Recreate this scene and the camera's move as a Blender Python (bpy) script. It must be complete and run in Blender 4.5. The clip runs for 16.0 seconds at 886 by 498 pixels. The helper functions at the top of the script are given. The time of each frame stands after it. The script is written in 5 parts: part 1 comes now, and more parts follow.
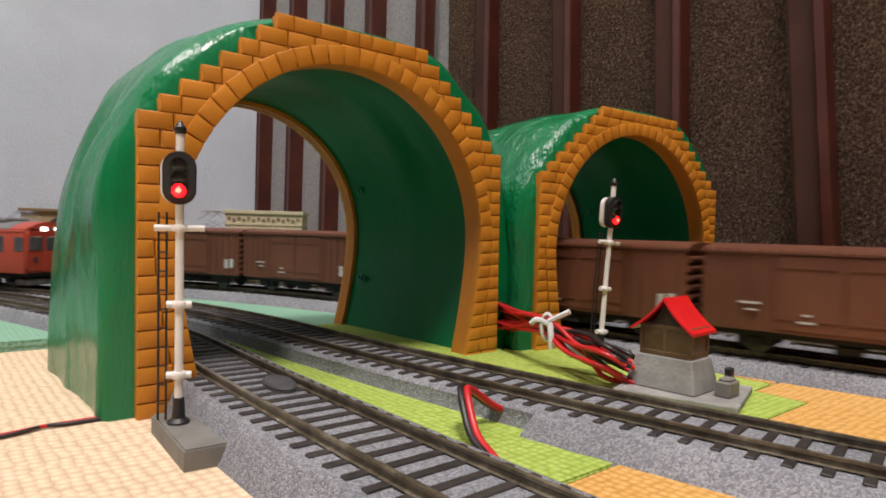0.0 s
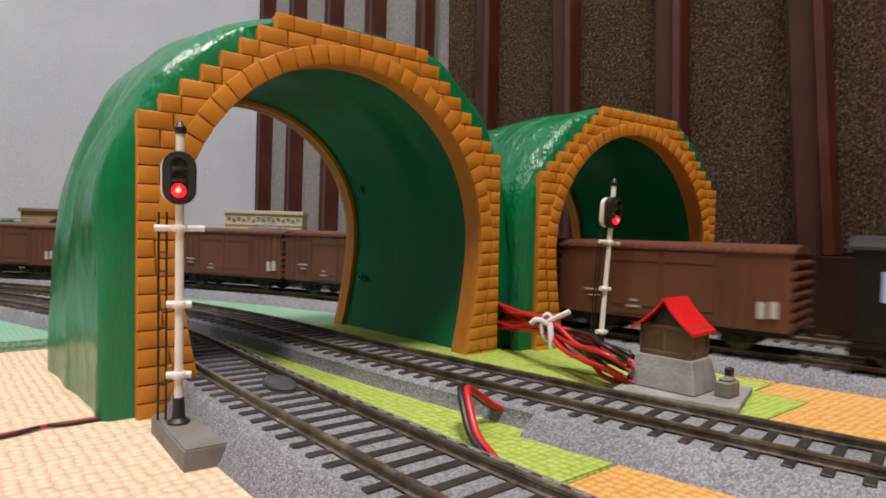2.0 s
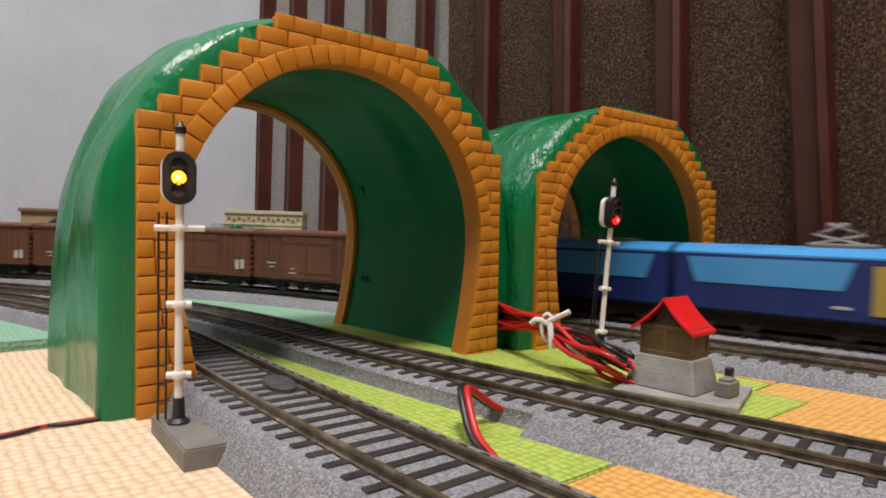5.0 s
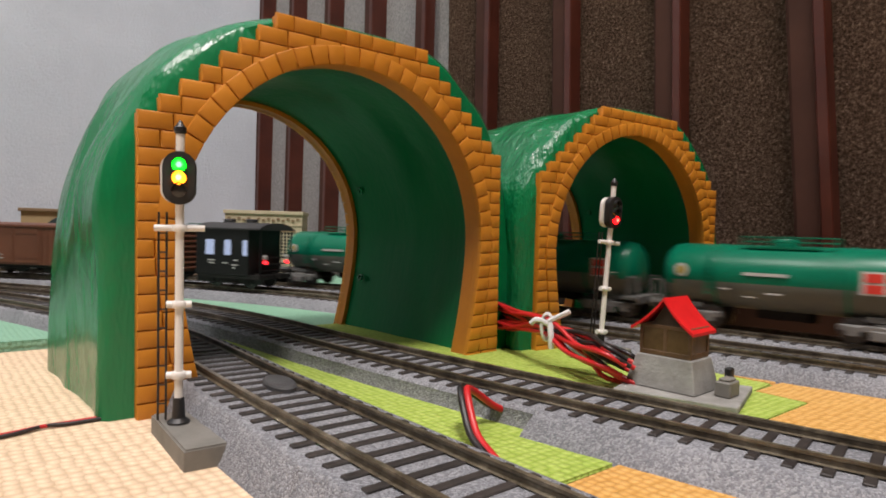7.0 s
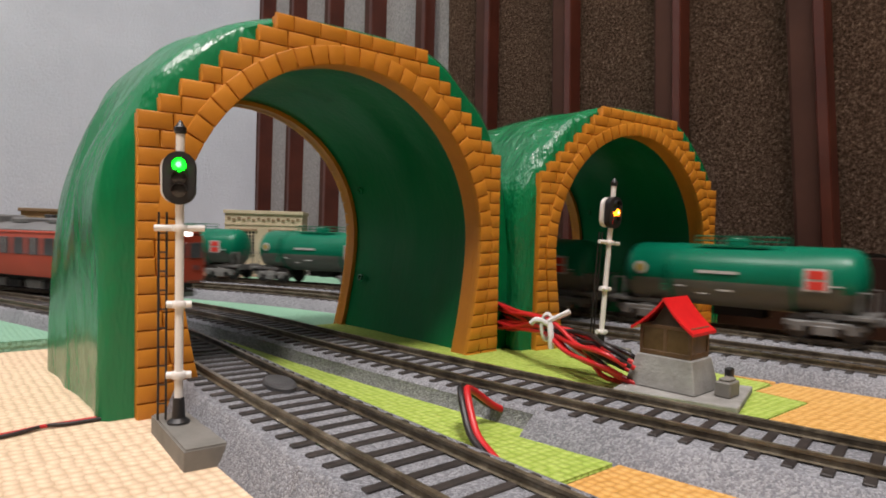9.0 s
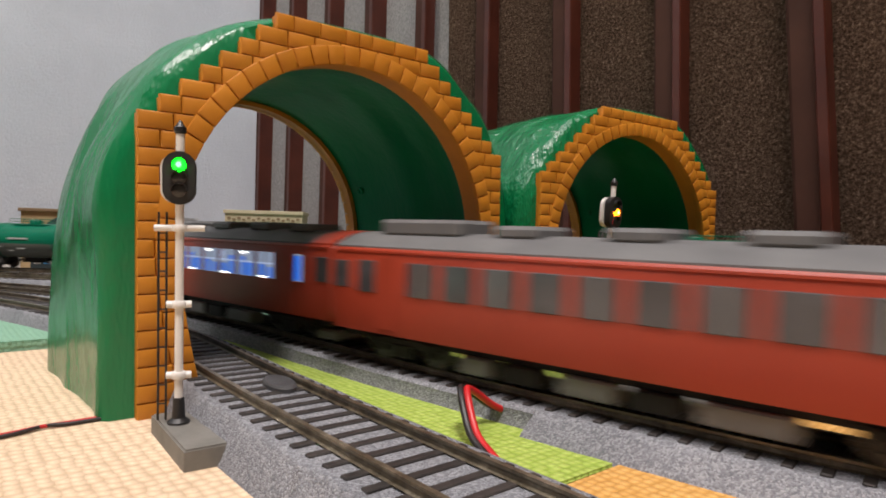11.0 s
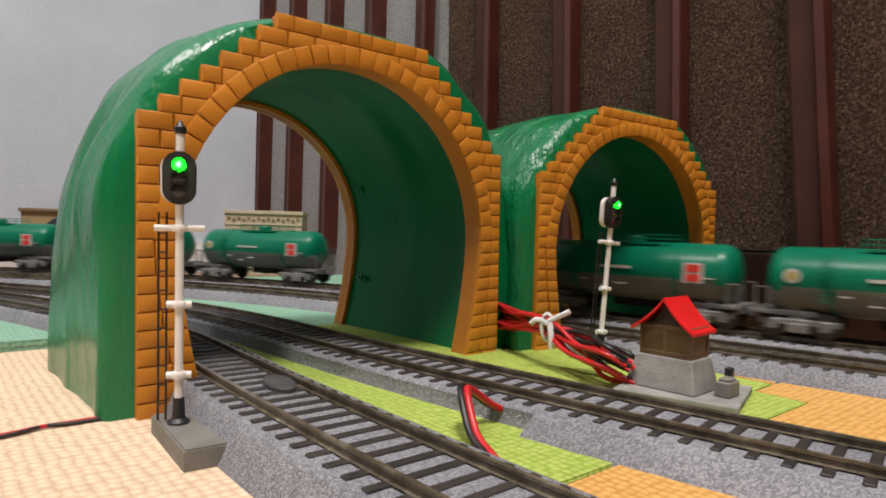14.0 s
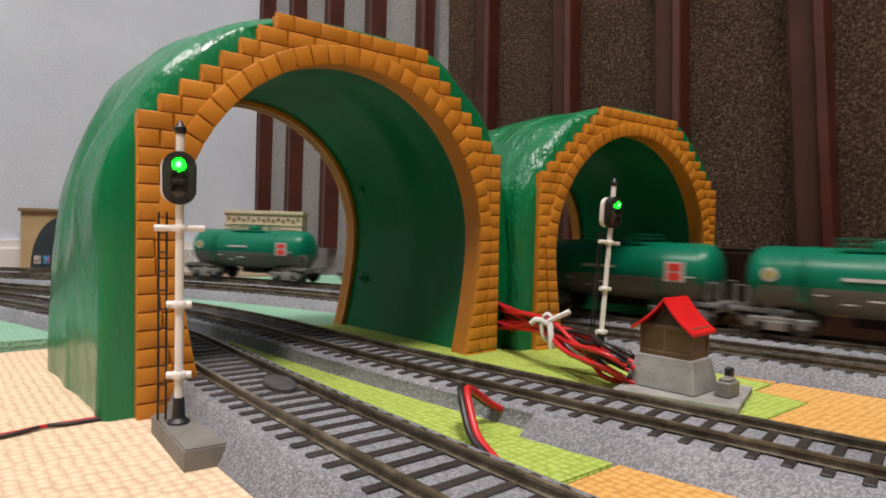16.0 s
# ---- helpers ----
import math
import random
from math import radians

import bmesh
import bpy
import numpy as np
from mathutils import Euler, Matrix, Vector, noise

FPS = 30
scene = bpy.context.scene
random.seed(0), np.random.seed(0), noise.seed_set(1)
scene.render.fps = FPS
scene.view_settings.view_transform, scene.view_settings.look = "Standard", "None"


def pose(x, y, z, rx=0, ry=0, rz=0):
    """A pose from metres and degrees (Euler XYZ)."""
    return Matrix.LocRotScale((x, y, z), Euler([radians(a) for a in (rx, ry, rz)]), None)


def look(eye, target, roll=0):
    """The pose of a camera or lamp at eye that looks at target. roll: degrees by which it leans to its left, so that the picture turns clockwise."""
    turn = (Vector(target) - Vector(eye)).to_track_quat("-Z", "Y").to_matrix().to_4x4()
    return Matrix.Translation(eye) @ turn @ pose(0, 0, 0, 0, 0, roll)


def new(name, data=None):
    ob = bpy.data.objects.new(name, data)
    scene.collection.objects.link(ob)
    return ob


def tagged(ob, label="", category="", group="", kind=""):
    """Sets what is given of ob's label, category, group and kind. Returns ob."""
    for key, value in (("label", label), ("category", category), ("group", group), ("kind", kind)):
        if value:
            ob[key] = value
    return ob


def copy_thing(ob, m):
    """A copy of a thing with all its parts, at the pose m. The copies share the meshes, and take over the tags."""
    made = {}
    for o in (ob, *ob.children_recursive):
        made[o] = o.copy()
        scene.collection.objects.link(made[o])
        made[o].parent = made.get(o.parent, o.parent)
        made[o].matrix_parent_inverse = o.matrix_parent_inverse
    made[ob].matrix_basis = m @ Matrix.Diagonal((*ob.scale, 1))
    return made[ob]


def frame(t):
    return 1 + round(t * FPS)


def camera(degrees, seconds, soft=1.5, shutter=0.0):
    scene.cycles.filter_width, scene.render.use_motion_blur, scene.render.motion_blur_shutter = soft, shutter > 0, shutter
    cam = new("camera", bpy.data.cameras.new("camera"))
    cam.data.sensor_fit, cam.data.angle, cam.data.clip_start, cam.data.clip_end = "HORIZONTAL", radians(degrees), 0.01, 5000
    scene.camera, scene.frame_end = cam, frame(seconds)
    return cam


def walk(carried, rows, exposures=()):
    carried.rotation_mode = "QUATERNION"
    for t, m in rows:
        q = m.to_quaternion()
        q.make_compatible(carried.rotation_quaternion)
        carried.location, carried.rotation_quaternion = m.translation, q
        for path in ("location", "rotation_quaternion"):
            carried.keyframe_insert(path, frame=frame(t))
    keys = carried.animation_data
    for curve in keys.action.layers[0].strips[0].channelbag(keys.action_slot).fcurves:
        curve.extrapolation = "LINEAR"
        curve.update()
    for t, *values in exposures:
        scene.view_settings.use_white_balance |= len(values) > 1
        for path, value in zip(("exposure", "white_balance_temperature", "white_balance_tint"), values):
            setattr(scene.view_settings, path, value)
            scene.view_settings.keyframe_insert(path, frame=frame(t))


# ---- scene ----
MM = 0.001
cam = camera(70.9, 16.0, soft=1.8, shutter=1.0)
EYE = (0, 0, 0.0511)
VIEW = look(EYE, (0, 1, 0.0511 - 0.02701), 1.55)
walk(cam, [(0, VIEW), (16, VIEW)], exposures=[(0, 0.0), (16, 0.0)])

# ---------------------------------------------------------------- light
world = bpy.data.worlds.new("world")
scene.world = world
world.use_nodes = True
world.node_tree.nodes["Background"].inputs[0].default_value = (0.8, 0.85, 1, 1)
world.node_tree.nodes["Background"].inputs[1].default_value = 0.02


def area_lamp(name, eye, target, size, power, colour):
    data = bpy.data.lights.new(name, "AREA")
    data.shape, data.size, data.energy, data.color = "DISK", size, power, colour
    ob = new(name, data)
    ob.matrix_world = look(eye, target)
    return ob


area_lamp("ceiling_light", (0.15, -0.52, 2.30), (0.15, -0.52, 0), 0.62, 60, (1.0, 0.92, 0.885))
# Fill lamp added to lift the shadows; no second source is known.
area_lamp("unseen_fill_light", (-1.0, -0.45, 2.30), (-1.0, -0.45, 0), 0.6, 27, (1.0, 0.92, 0.885))


# ---------------------------------------------------------------- materials
def material(name, base, rough=0.5, metal=0.0, spec=0.5, coat=0.0):
    m = bpy.data.materials.new(name)
    m.use_nodes = True
    b = m.node_tree.nodes["Principled BSDF"]
    b.inputs["Base Color"].default_value = (*base, 1)
    b.inputs["Roughness"].default_value = rough
    b.inputs["Metallic"].default_value = metal
    b.inputs["Specular IOR Level"].default_value = spec
    b.inputs["Coat Weight"].default_value = coat
    return m


def node(m, kind, **values):
    n = m.node_tree.nodes.new(kind)
    for key, value in values.items():
        n.inputs[key.replace("_", " ")].default_value = value
    return n


def join(m, a, b):
    m.node_tree.links.new(a, b)


def shader(m):
    return m.node_tree.nodes["Principled BSDF"]


def coords(m, generated=False):
    n = m.node_tree.nodes.new("ShaderNodeNewGeometry" if not generated else "ShaderNodeTexCoord")
    return n.outputs["Position"] if not generated else n.outputs["Object"]


def mottled(name, stops, scale, rough=0.6, detail=4.0, bump=0.0, bump_scale=0.0, thick=0.0003, moving=False, spec=0.5, fine=None, coat=0.0, rough_to=None):
    """A colour that wanders between stops by noise of that scale (per metre), with relief."""
    m = material(name, stops[0][1], rough, spec=spec, coat=coat)
    pos = coords(m, moving)
    n = node(m, "ShaderNodeTexNoise", Scale=scale, Detail=detail, Roughness=0.6)
    join(m, pos, n.inputs["Vector"])
    ramp = m.node_tree.nodes.new("ShaderNodeValToRGB")
    els = ramp.color_ramp.elements
    els[0].position, els[0].color = stops[0][0], (*stops[0][1], 1)
    els[1].position, els[1].color = stops[-1][0], (*stops[-1][1], 1)
    for at, c in stops[1:-1]:
        e = els.new(at)
        e.color = (*c, 1)
    join(m, n.outputs["Fac"], ramp.inputs["Fac"])
    out = ramp.outputs["Color"]
    if fine:
        f = node(m, "ShaderNodeTexNoise", Scale=fine[0], Detail=3.0)
        join(m, pos, f.inputs["Vector"])
        mix = m.node_tree.nodes.new("ShaderNodeMix")
        mix.data_type, mix.blend_type = "RGBA", "OVERLAY"
        mix.inputs["Factor"].default_value = fine[1]
        join(m, out, mix.inputs[6])
        join(m, f.outputs["Fac"], mix.inputs[7])
        out = mix.outputs[2]
    join(m, out, shader(m).inputs["Base Color"])
    if rough_to is not None:
        r = node(m, "ShaderNodeMapRange")
        r.inputs["To Min"].default_value, r.inputs["To Max"].default_value = rough, rough_to
        join(m, n.outputs["Fac"], r.inputs["Value"])
        join(m, r.outputs["Result"], shader(m).inputs["Roughness"])
    if bump:
        b = node(m, "ShaderNodeBump", Strength=bump, Distance=thick)
        t = node(m, "ShaderNodeTexNoise", Scale=bump_scale, Detail=5.0, Roughness=0.65)
        join(m, pos, t.inputs["Vector"])
        join(m, t.outputs["Fac"], b.inputs["Height"])
        join(m, b.outputs["Normal"], shader(m).inputs["Normal"])
    return m


def vary(m, amount):
    """Let alike pieces differ a little in tone."""
    b = shader(m)
    info = m.node_tree.nodes.new("ShaderNodeObjectInfo")
    hsv = m.node_tree.nodes.new("ShaderNodeHueSaturation")
    r = node(m, "ShaderNodeMapRange")
    r.inputs["To Min"].default_value, r.inputs["To Max"].default_value = 1 - amount, 1 + amount
    join(m, info.outputs["Random"], r.inputs["Value"])
    join(m, r.outputs["Result"], hsv.inputs["Value"])
    link = b.inputs["Base Color"].links
    if link:
        join(m, link[0].from_socket, hsv.inputs["Color"])
    else:
        hsv.inputs["Color"].default_value = b.inputs["Base Color"].default_value
    join(m, hsv.outputs["Color"], b.inputs["Base Color"])
    return m


def glowing(name, colour, strength):
    m = material(name, (0.02, 0.02, 0.02), 0.3)
    shader(m).inputs["Emission Color"].default_value = (*colour, 1)
    shader(m).inputs["Emission Strength"].default_value = strength
    return m


def granular(name, dark, mid, light, grain):
    """Crushed stone glued to a plastic bed: cells of differing grey with relief."""
    m = material(name, mid, 0.9, spec=0.25)
    pos = coords(m)
    v = node(m, "ShaderNodeTexVoronoi", Scale=grain)
    join(m, pos, v.inputs["Vector"])
    sep = m.node_tree.nodes.new("ShaderNodeSeparateColor")
    join(m, v.outputs["Color"], sep.inputs["Color"])
    ramp = m.node_tree.nodes.new("ShaderNodeValToRGB")
    els = ramp.color_ramp.elements
    els[0].position, els[0].color = 0.05, (*dark, 1)
    els[1].position, els[1].color = 0.95, (*light, 1)
    els.new(0.55).color = (*mid, 1)
    join(m, sep.outputs["Red"], ramp.inputs["Fac"])
    wide = node(m, "ShaderNodeTexNoise", Scale=28.0, Detail=3.0)
    join(m, pos, wide.inputs["Vector"])
    mix = m.node_tree.nodes.new("ShaderNodeMix")
    mix.data_type, mix.blend_type = "RGBA", "SOFT_LIGHT"
    mix.inputs["Factor"].default_value = 0.5
    join(m, ramp.outputs["Color"], mix.inputs[6])
    join(m, wide.outputs["Fac"], mix.inputs[7])
    join(m, mix.outputs[2], shader(m).inputs["Base Color"])
    b = node(m, "ShaderNodeBump", Strength=0.7, Distance=0.0004)
    b.invert = True
    join(m, v.outputs["Distance"], b.inputs["Height"])
    join(m, b.outputs["Normal"], shader(m).inputs["Normal"])
    return m


def woven_mat(name, base, low, pitch=0.0021):
    """Soft foam mat with close rows of small pads, turned with the mats' edges."""
    m = material(name, base, 0.65, spec=0.3)
    pos = coords(m)
    mp = node(m, "ShaderNodeMapping")
    mp.vector_type = "TEXTURE"
    mp.inputs["Rotation"].default_value = (0, 0, radians(40))
    join(m, pos, mp.inputs["Vector"])
    br = node(m, "ShaderNodeTexVoronoi", Scale=1 / pitch, Randomness=0.35)
    join(m, mp.outputs["Vector"], br.inputs["Vector"])
    ramp = m.node_tree.nodes.new("ShaderNodeValToRGB")
    els = ramp.color_ramp.elements
    els[0].position, els[0].color = 0.25, (*base, 1)
    els[1].position, els[1].color = 0.62, (*low, 1)
    join(m, br.outputs["Distance"], ramp.inputs["Fac"])
    wide = node(m, "ShaderNodeTexNoise", Scale=16.0, Detail=5.0)
    join(m, pos, wide.inputs["Vector"])
    mix = m.node_tree.nodes.new("ShaderNodeMix")
    mix.data_type, mix.blend_type = "RGBA", "SOFT_LIGHT"
    mix.inputs["Factor"].default_value = 0.35
    join(m, ramp.outputs["Color"], mix.inputs[6])
    join(m, wide.outputs["Fac"], mix.inputs[7])
    join(m, mix.outputs[2], shader(m).inputs["Base Color"])
    b = node(m, "ShaderNodeBump", Strength=1.0, Distance=0.0009)
    b.invert = True
    join(m, br.outputs["Distance"], b.inputs["Height"])
    join(m, b.outputs["Normal"], shader(m).inputs["Normal"])
    return m


def moulded_green(name, bump, bump_scale, thick, rough, rough_to, spec=0.45):
    """Glossy green plastic, its relief drawn out upright as in the mould."""
    m = mottled(name, [(0.3, (0.002, 0.125, 0.040)), (0.55, (0.003, 0.165, 0.055)), (0.8, (0.008, 0.205, 0.075))], 14, rough, bump=bump, bump_scale=bump_scale, thick=thick, rough_to=rough_to, spec=spec)
    stretch_map = node(m, "ShaderNodeMapping")
    stretch_map.inputs["Scale"].default_value = (1, 1, 0.3)
    for n_ in m.node_tree.nodes:
        if n_.bl_idname == "ShaderNodeTexNoise":
            join(m, stretch_map.outputs["Vector"], n_.inputs["Vector"])
        if n_.bl_idname == "ShaderNodeNewGeometry":
            join(m, n_.outputs["Position"], stretch_map.inputs["Vector"])
    return m


GREEN = moulded_green("green_moulded_plastic", 0.5, 34, 0.006, 0.16, 0.30)
GREEN_ROUGH = moulded_green("green_chiselled_plastic", 0.8, 62, 0.007, 0.16, 0.28)
GREEN_LINING = moulded_green("green_plastic_lining", 0.3, 26, 0.004, 0.24, 0.38, 0.14)
ORANGE = vary(mottled("orange_moulded_plastic", [(0.3, (0.55, 0.205, 0.015)), (0.7, (0.66, 0.262, 0.024))], 60, 0.36, bump=0.2, bump_scale=900, thick=0.0002, rough_to=0.55), 0.07)
ORANGE_JOINT = mottled("orange_plastic_joint", [(0.3, (0.50, 0.175, 0.011)), (0.7, (0.60, 0.225, 0.018))], 80, 0.42)
BALLAST = granular("grey_ballast_bed", (0.15, 0.153, 0.168), (0.225, 0.23, 0.25), (0.33, 0.335, 0.355), 2500)
TIE = vary(mottled("dark_brown_tie_plastic", [(0.3, (0.018, 0.014, 0.013)), (0.7, (0.042, 0.034, 0.03))], 300, 0.6), 0.2)
RAIL = mottled("weathered_nickel_rail", [(0.3, (0.055, 0.042, 0.028)), (0.5, (0.14, 0.115, 0.078)), (0.72, (0.27, 0.235, 0.175))], 130, 0.36, spec=0.6, fine=(900, 0.6))
shader(RAIL).inputs["Metallic"].default_value = 0.35
CREAM = woven_mat("cream_foam_mat", (0.78, 0.60, 0.42), (0.60, 0.44, 0.29), 0.0026)
LIME = woven_mat("lime_green_foam_mat", (0.45, 0.56, 0.13), (0.29, 0.40, 0.06))
MINT = woven_mat("mint_green_foam_mat", (0.24, 0.44, 0.31), (0.21, 0.40, 0.28))
SAND = woven_mat("orange_foam_mat", (0.74, 0.43, 0.14), (0.56, 0.29, 0.07))
WALLPAPER = mottled("white_textured_wallpaper", [(0.3, (0.57, 0.625, 0.71)), (0.7, (0.65, 0.71, 0.80))], 9, 0.85, bump=0.5, bump_scale=330, thick=0.0016, spec=0.2)
WHITE_PAINT = mottled("white_painted_wood", [(0.3, (0.70, 0.70, 0.69)), (0.7, (0.78, 0.78, 0.77))], 30, 0.45)
GREY_CARPET = mottled("grey_needle_felt", [(0.25, (0.22, 0.22, 0.22)), (0.75, (0.42, 0.42, 0.42))], 420, 0.95, bump=0.8, bump_scale=700, thick=0.002, spec=0.1)
BROWN_CARPET = mottled("brown_pile_carpet", [(0.34, (0.085, 0.052, 0.035)), (0.55, (0.215, 0.138, 0.094)), (0.74, (0.50, 0.36, 0.27))], 620, 0.95, bump=1.0, bump_scale=520, thick=0.004, spec=0.1, fine=(26, 0.2))
PLINTH = mottled("dark_brown_plinth_board", [(0.3, (0.012, 0.0045, 0.003)), (0.7, (0.024, 0.009, 0.006))], 25, 0.6, spec=0.2, bump=0.15, bump_scale=120)
DARK_WOOD = mottled("red_brown_stained_wood", [(0.3, (0.052, 0.012, 0.007)), (0.7, (0.090, 0.022, 0.013))], 25, 0.36, bump=0.15, bump_scale=120)
BATTEN_FACE = mottled("dull_brown_stained_wood", [(0.3, (0.045, 0.018, 0.012)), (0.7, (0.072, 0.030, 0.020))], 25, 0.7, spec=0.2, bump=0.15, bump_scale=120)
# Shade of the hut's interior is put into the gable's brown.
GABLE = mottled("gable_shade_brown", [(0.3, (0.025, 0.013, 0.007)), (0.7, (0.05, 0.028, 0.015))], 200, 0.6)
FLOORING = mottled("brown_floorboard", [(0.3, (0.16, 0.09, 0.05)), (0.7, (0.26, 0.16, 0.09))], 9, 0.5)
# Walls out of view, given a dark brown to cut bounced light.
UNSEEN_WALL = mottled("dark_unseen_wall", [(0.3, (0.13, 0.10, 0.075)), (0.7, (0.19, 0.15, 0.115))], 6, 0.8)
# Ceiling out of view, kept grey so that less light bounces back.
PLASTER = mottled("plain_plaster", [(0.3, (0.40, 0.38, 0.35)), (0.7, (0.48, 0.46, 0.43))], 6, 0.9)
WHITE = mottled("white_enamel", [(0.3, (0.74, 0.72, 0.69)), (0.7, (0.82, 0.80, 0.77))], 200, 0.4)
BLACK = mottled("black_plastic", [(0.3, (0.008, 0.008, 0.009)), (0.7, (0.02, 0.02, 0.02))], 200, 0.4, moving=True)
GREY_BASE = mottled("grey_cast_base", [(0.3, (0.15, 0.145, 0.13)), (0.7, (0.22, 0.21, 0.19))], 110, 0.65, bump=0.3, bump_scale=700)
COVER_GREY = mottled("dark_grey_cover", [(0.3, (0.055, 0.055, 0.058)), (0.7, (0.085, 0.085, 0.088))], 150, 0.5, bump=0.2, bump_scale=700)
CONCRETE = mottled("grey_model_concrete", [(0.3, (0.20, 0.195, 0.18)), (0.7, (0.34, 0.335, 0.32))], 120, 0.85, bump=0.6, bump_scale=800, thick=0.0005)
ROOF_RED = mottled("bright_red_plastic", [(0.3, (0.62, 0.010, 0.012)), (0.7, (0.74, 0.016, 0.018))], 150, 0.4, bump=0.15, bump_scale=500)
HUT_WOOD = mottled("brown_hut_plastic", [(0.3, (0.09, 0.048, 0.020)), (0.7, (0.17, 0.095, 0.045))], 200, 0.5, bump=0.3, bump_scale=900)
# The panes' reflections are put into this colour, which lightens the brown.
HUT_PANE = mottled("pane_brown_with_reflection", [(0.3, (0.10, 0.060, 0.022)), (0.7, (0.18, 0.115, 0.05))], 160, 0.25)
WIRE_RED = mottled("red_wire_sheath", [(0.3, (0.50, 0.012, 0.016)), (0.7, (0.60, 0.02, 0.022))], 200, 0.38)
WIRE_BLACK = mottled("black_wire_sheath", [(0.3, (0.012, 0.010, 0.010)), (0.7, (0.03, 0.024, 0.024))], 200, 0.38)
TAPE = mottled("white_cable_tie", [(0.3, (0.72, 0.72, 0.72)), (0.7, (0.84, 0.84, 0.84))], 200, 0.4)
BEIGE = mottled("beige_plastic_facade", [(0.3, (0.50, 0.42, 0.28)), (0.7, (0.60, 0.51, 0.36))], 60, 0.7, bump=0.3, bump_scale=600)
TAN = mottled("tan_plastic_facade", [(0.3, (0.46, 0.33, 0.17)), (0.7, (0.54, 0.40, 0.22))], 60, 0.7, bump=0.3, bump_scale=600)
SCRAP = mottled("pale_torn_backing", [(0.3, (0.50, 0.40, 0.27)), (0.7, (0.68, 0.57, 0.42))], 400, 0.8, bump=0.4, bump_scale=900)
TAN_DARK = mottled("brown_eaves", [(0.3, (0.22, 0.15, 0.08)), (0.7, (0.28, 0.19, 0.11))], 60, 0.7)
SLATE = mottled("dark_slate_door", [(0.3, (0.020, 0.035, 0.042)), (0.7, (0.035, 0.055, 0.062))], 60, 0.6)
GLASS_DARK = mottled("dark_model_glass", [(0.3, (0.03, 0.03, 0.03)), (0.7, (0.06, 0.06, 0.055))], 60, 0.15)
# rolling stock
WAGON_BROWN = mottled("wagon_brown_paint", [(0.3, (0.110, 0.038, 0.019)), (0.7, (0.152, 0.055, 0.028))], 40, 0.5, moving=True, bump=0.1, bump_scale=500)
UNDER = mottled("black_running_gear", [(0.3, (0.006, 0.0055, 0.0055)), (0.7, (0.018, 0.016, 0.015))], 120, 0.6, moving=True, spec=0.3)
GEAR_GREY = mottled("grey_running_gear", [(0.3, (0.11, 0.108, 0.102)), (0.7, (0.20, 0.197, 0.188))], 120, 0.5, moving=True)
WHEEL = mottled("blackened_wheel", [(0.3, (0.03, 0.028, 0.026)), (0.7, (0.07, 0.064, 0.06))], 300, 0.4, moving=True)
MARK_WHITE = mottled("white_marking", [(0.3, (0.46, 0.46, 0.44)), (0.7, (0.56, 0.56, 0.54))], 200, 0.5, moving=True)
COACH_BLACK = mottled("black_coach_paint", [(0.3, (0.004, 0.004, 0.0045)), (0.7, (0.010, 0.0098, 0.010))], 60, 0.45, moving=True, spec=0.3)
ROOF_GREY = mottled("grey_roof_paint", [(0.3, (0.115, 0.115, 0.118)), (0.7, (0.165, 0.165, 0.165))], 60, 0.65, moving=True)
VAN_ROOF = mottled("dark_van_roof", [(0.3, (0.022, 0.022, 0.023)), (0.7, (0.04, 0.039, 0.039))], 60, 0.6, moving=True)
TANK_GREEN = mottled("tank_green_paint", [(0.3, (0.001, 0.130, 0.070)), (0.7, (0.003, 0.168, 0.092))], 40, 0.30, moving=True, spec=0.28)
TANK_GREY = mottled("tank_grey_paint", [(0.3, (0.115, 0.122, 0.104)), (0.7, (0.165, 0.173, 0.150))], 40, 0.45, moving=True, spec=0.3)
RED_COACH = mottled("vermilion_coach_paint", [(0.3, (0.34, 0.040, 0.018)), (0.7, (0.41, 0.053, 0.025))], 30, 0.4, moving=True)
PLACARD_RED = mottled("red_placard", [(0.3, (0.60, 0.035, 0.025)), (0.7, (0.68, 0.05, 0.035))], 100, 0.4, moving=True)
LOCO_BLUE = mottled("loco_slate_blue", [(0.3, (0.022, 0.045, 0.085)), (0.7, (0.034, 0.066, 0.115))], 40, 0.38, moving=True)
LOCO_WHITE = mottled("loco_pale_grey", [(0.3, (0.25, 0.255, 0.26)), (0.7, (0.32, 0.325, 0.33))], 40, 0.4, moving=True)
LOCO_NAVY = mottled("loco_navy", [(0.3, (0.010, 0.025, 0.13)), (0.7, (0.016, 0.038, 0.18))], 40, 0.35, moving=True)
LOCO_SKY = mottled("loco_sky_blue", [(0.3, (0.055, 0.28, 0.62)), (0.7, (0.08, 0.34, 0.70))], 40, 0.35, moving=True)
LOCO_YELLOW = mottled("yellow_door", [(0.3, (0.36, 0.27, 0.06)), (0.7, (0.44, 0.33, 0.09))], 40, 0.4, moving=True)
STEEL = mottled("pantograph_steel", [(0.3, (0.30, 0.30, 0.30)), (0.7, (0.42, 0.42, 0.42))], 200, 0.4, moving=True)
COACH_GLASS = mottled("dark_coach_window", [(0.3, (0.05, 0.05, 0.055)), (0.7, (0.10, 0.10, 0.11))], 120, 0.12, moving=True)
# Saloon light is put into the colour: seats, curtains and rails glow.
SEAT_BLUE = glowing("glowing_blue_seats", (0.02, 0.17, 0.80), 0.8)
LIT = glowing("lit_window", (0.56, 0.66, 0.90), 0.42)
LIT_VAN = glowing("van_window_and_trim_glow", (0.60, 0.70, 1.0), 0.62)
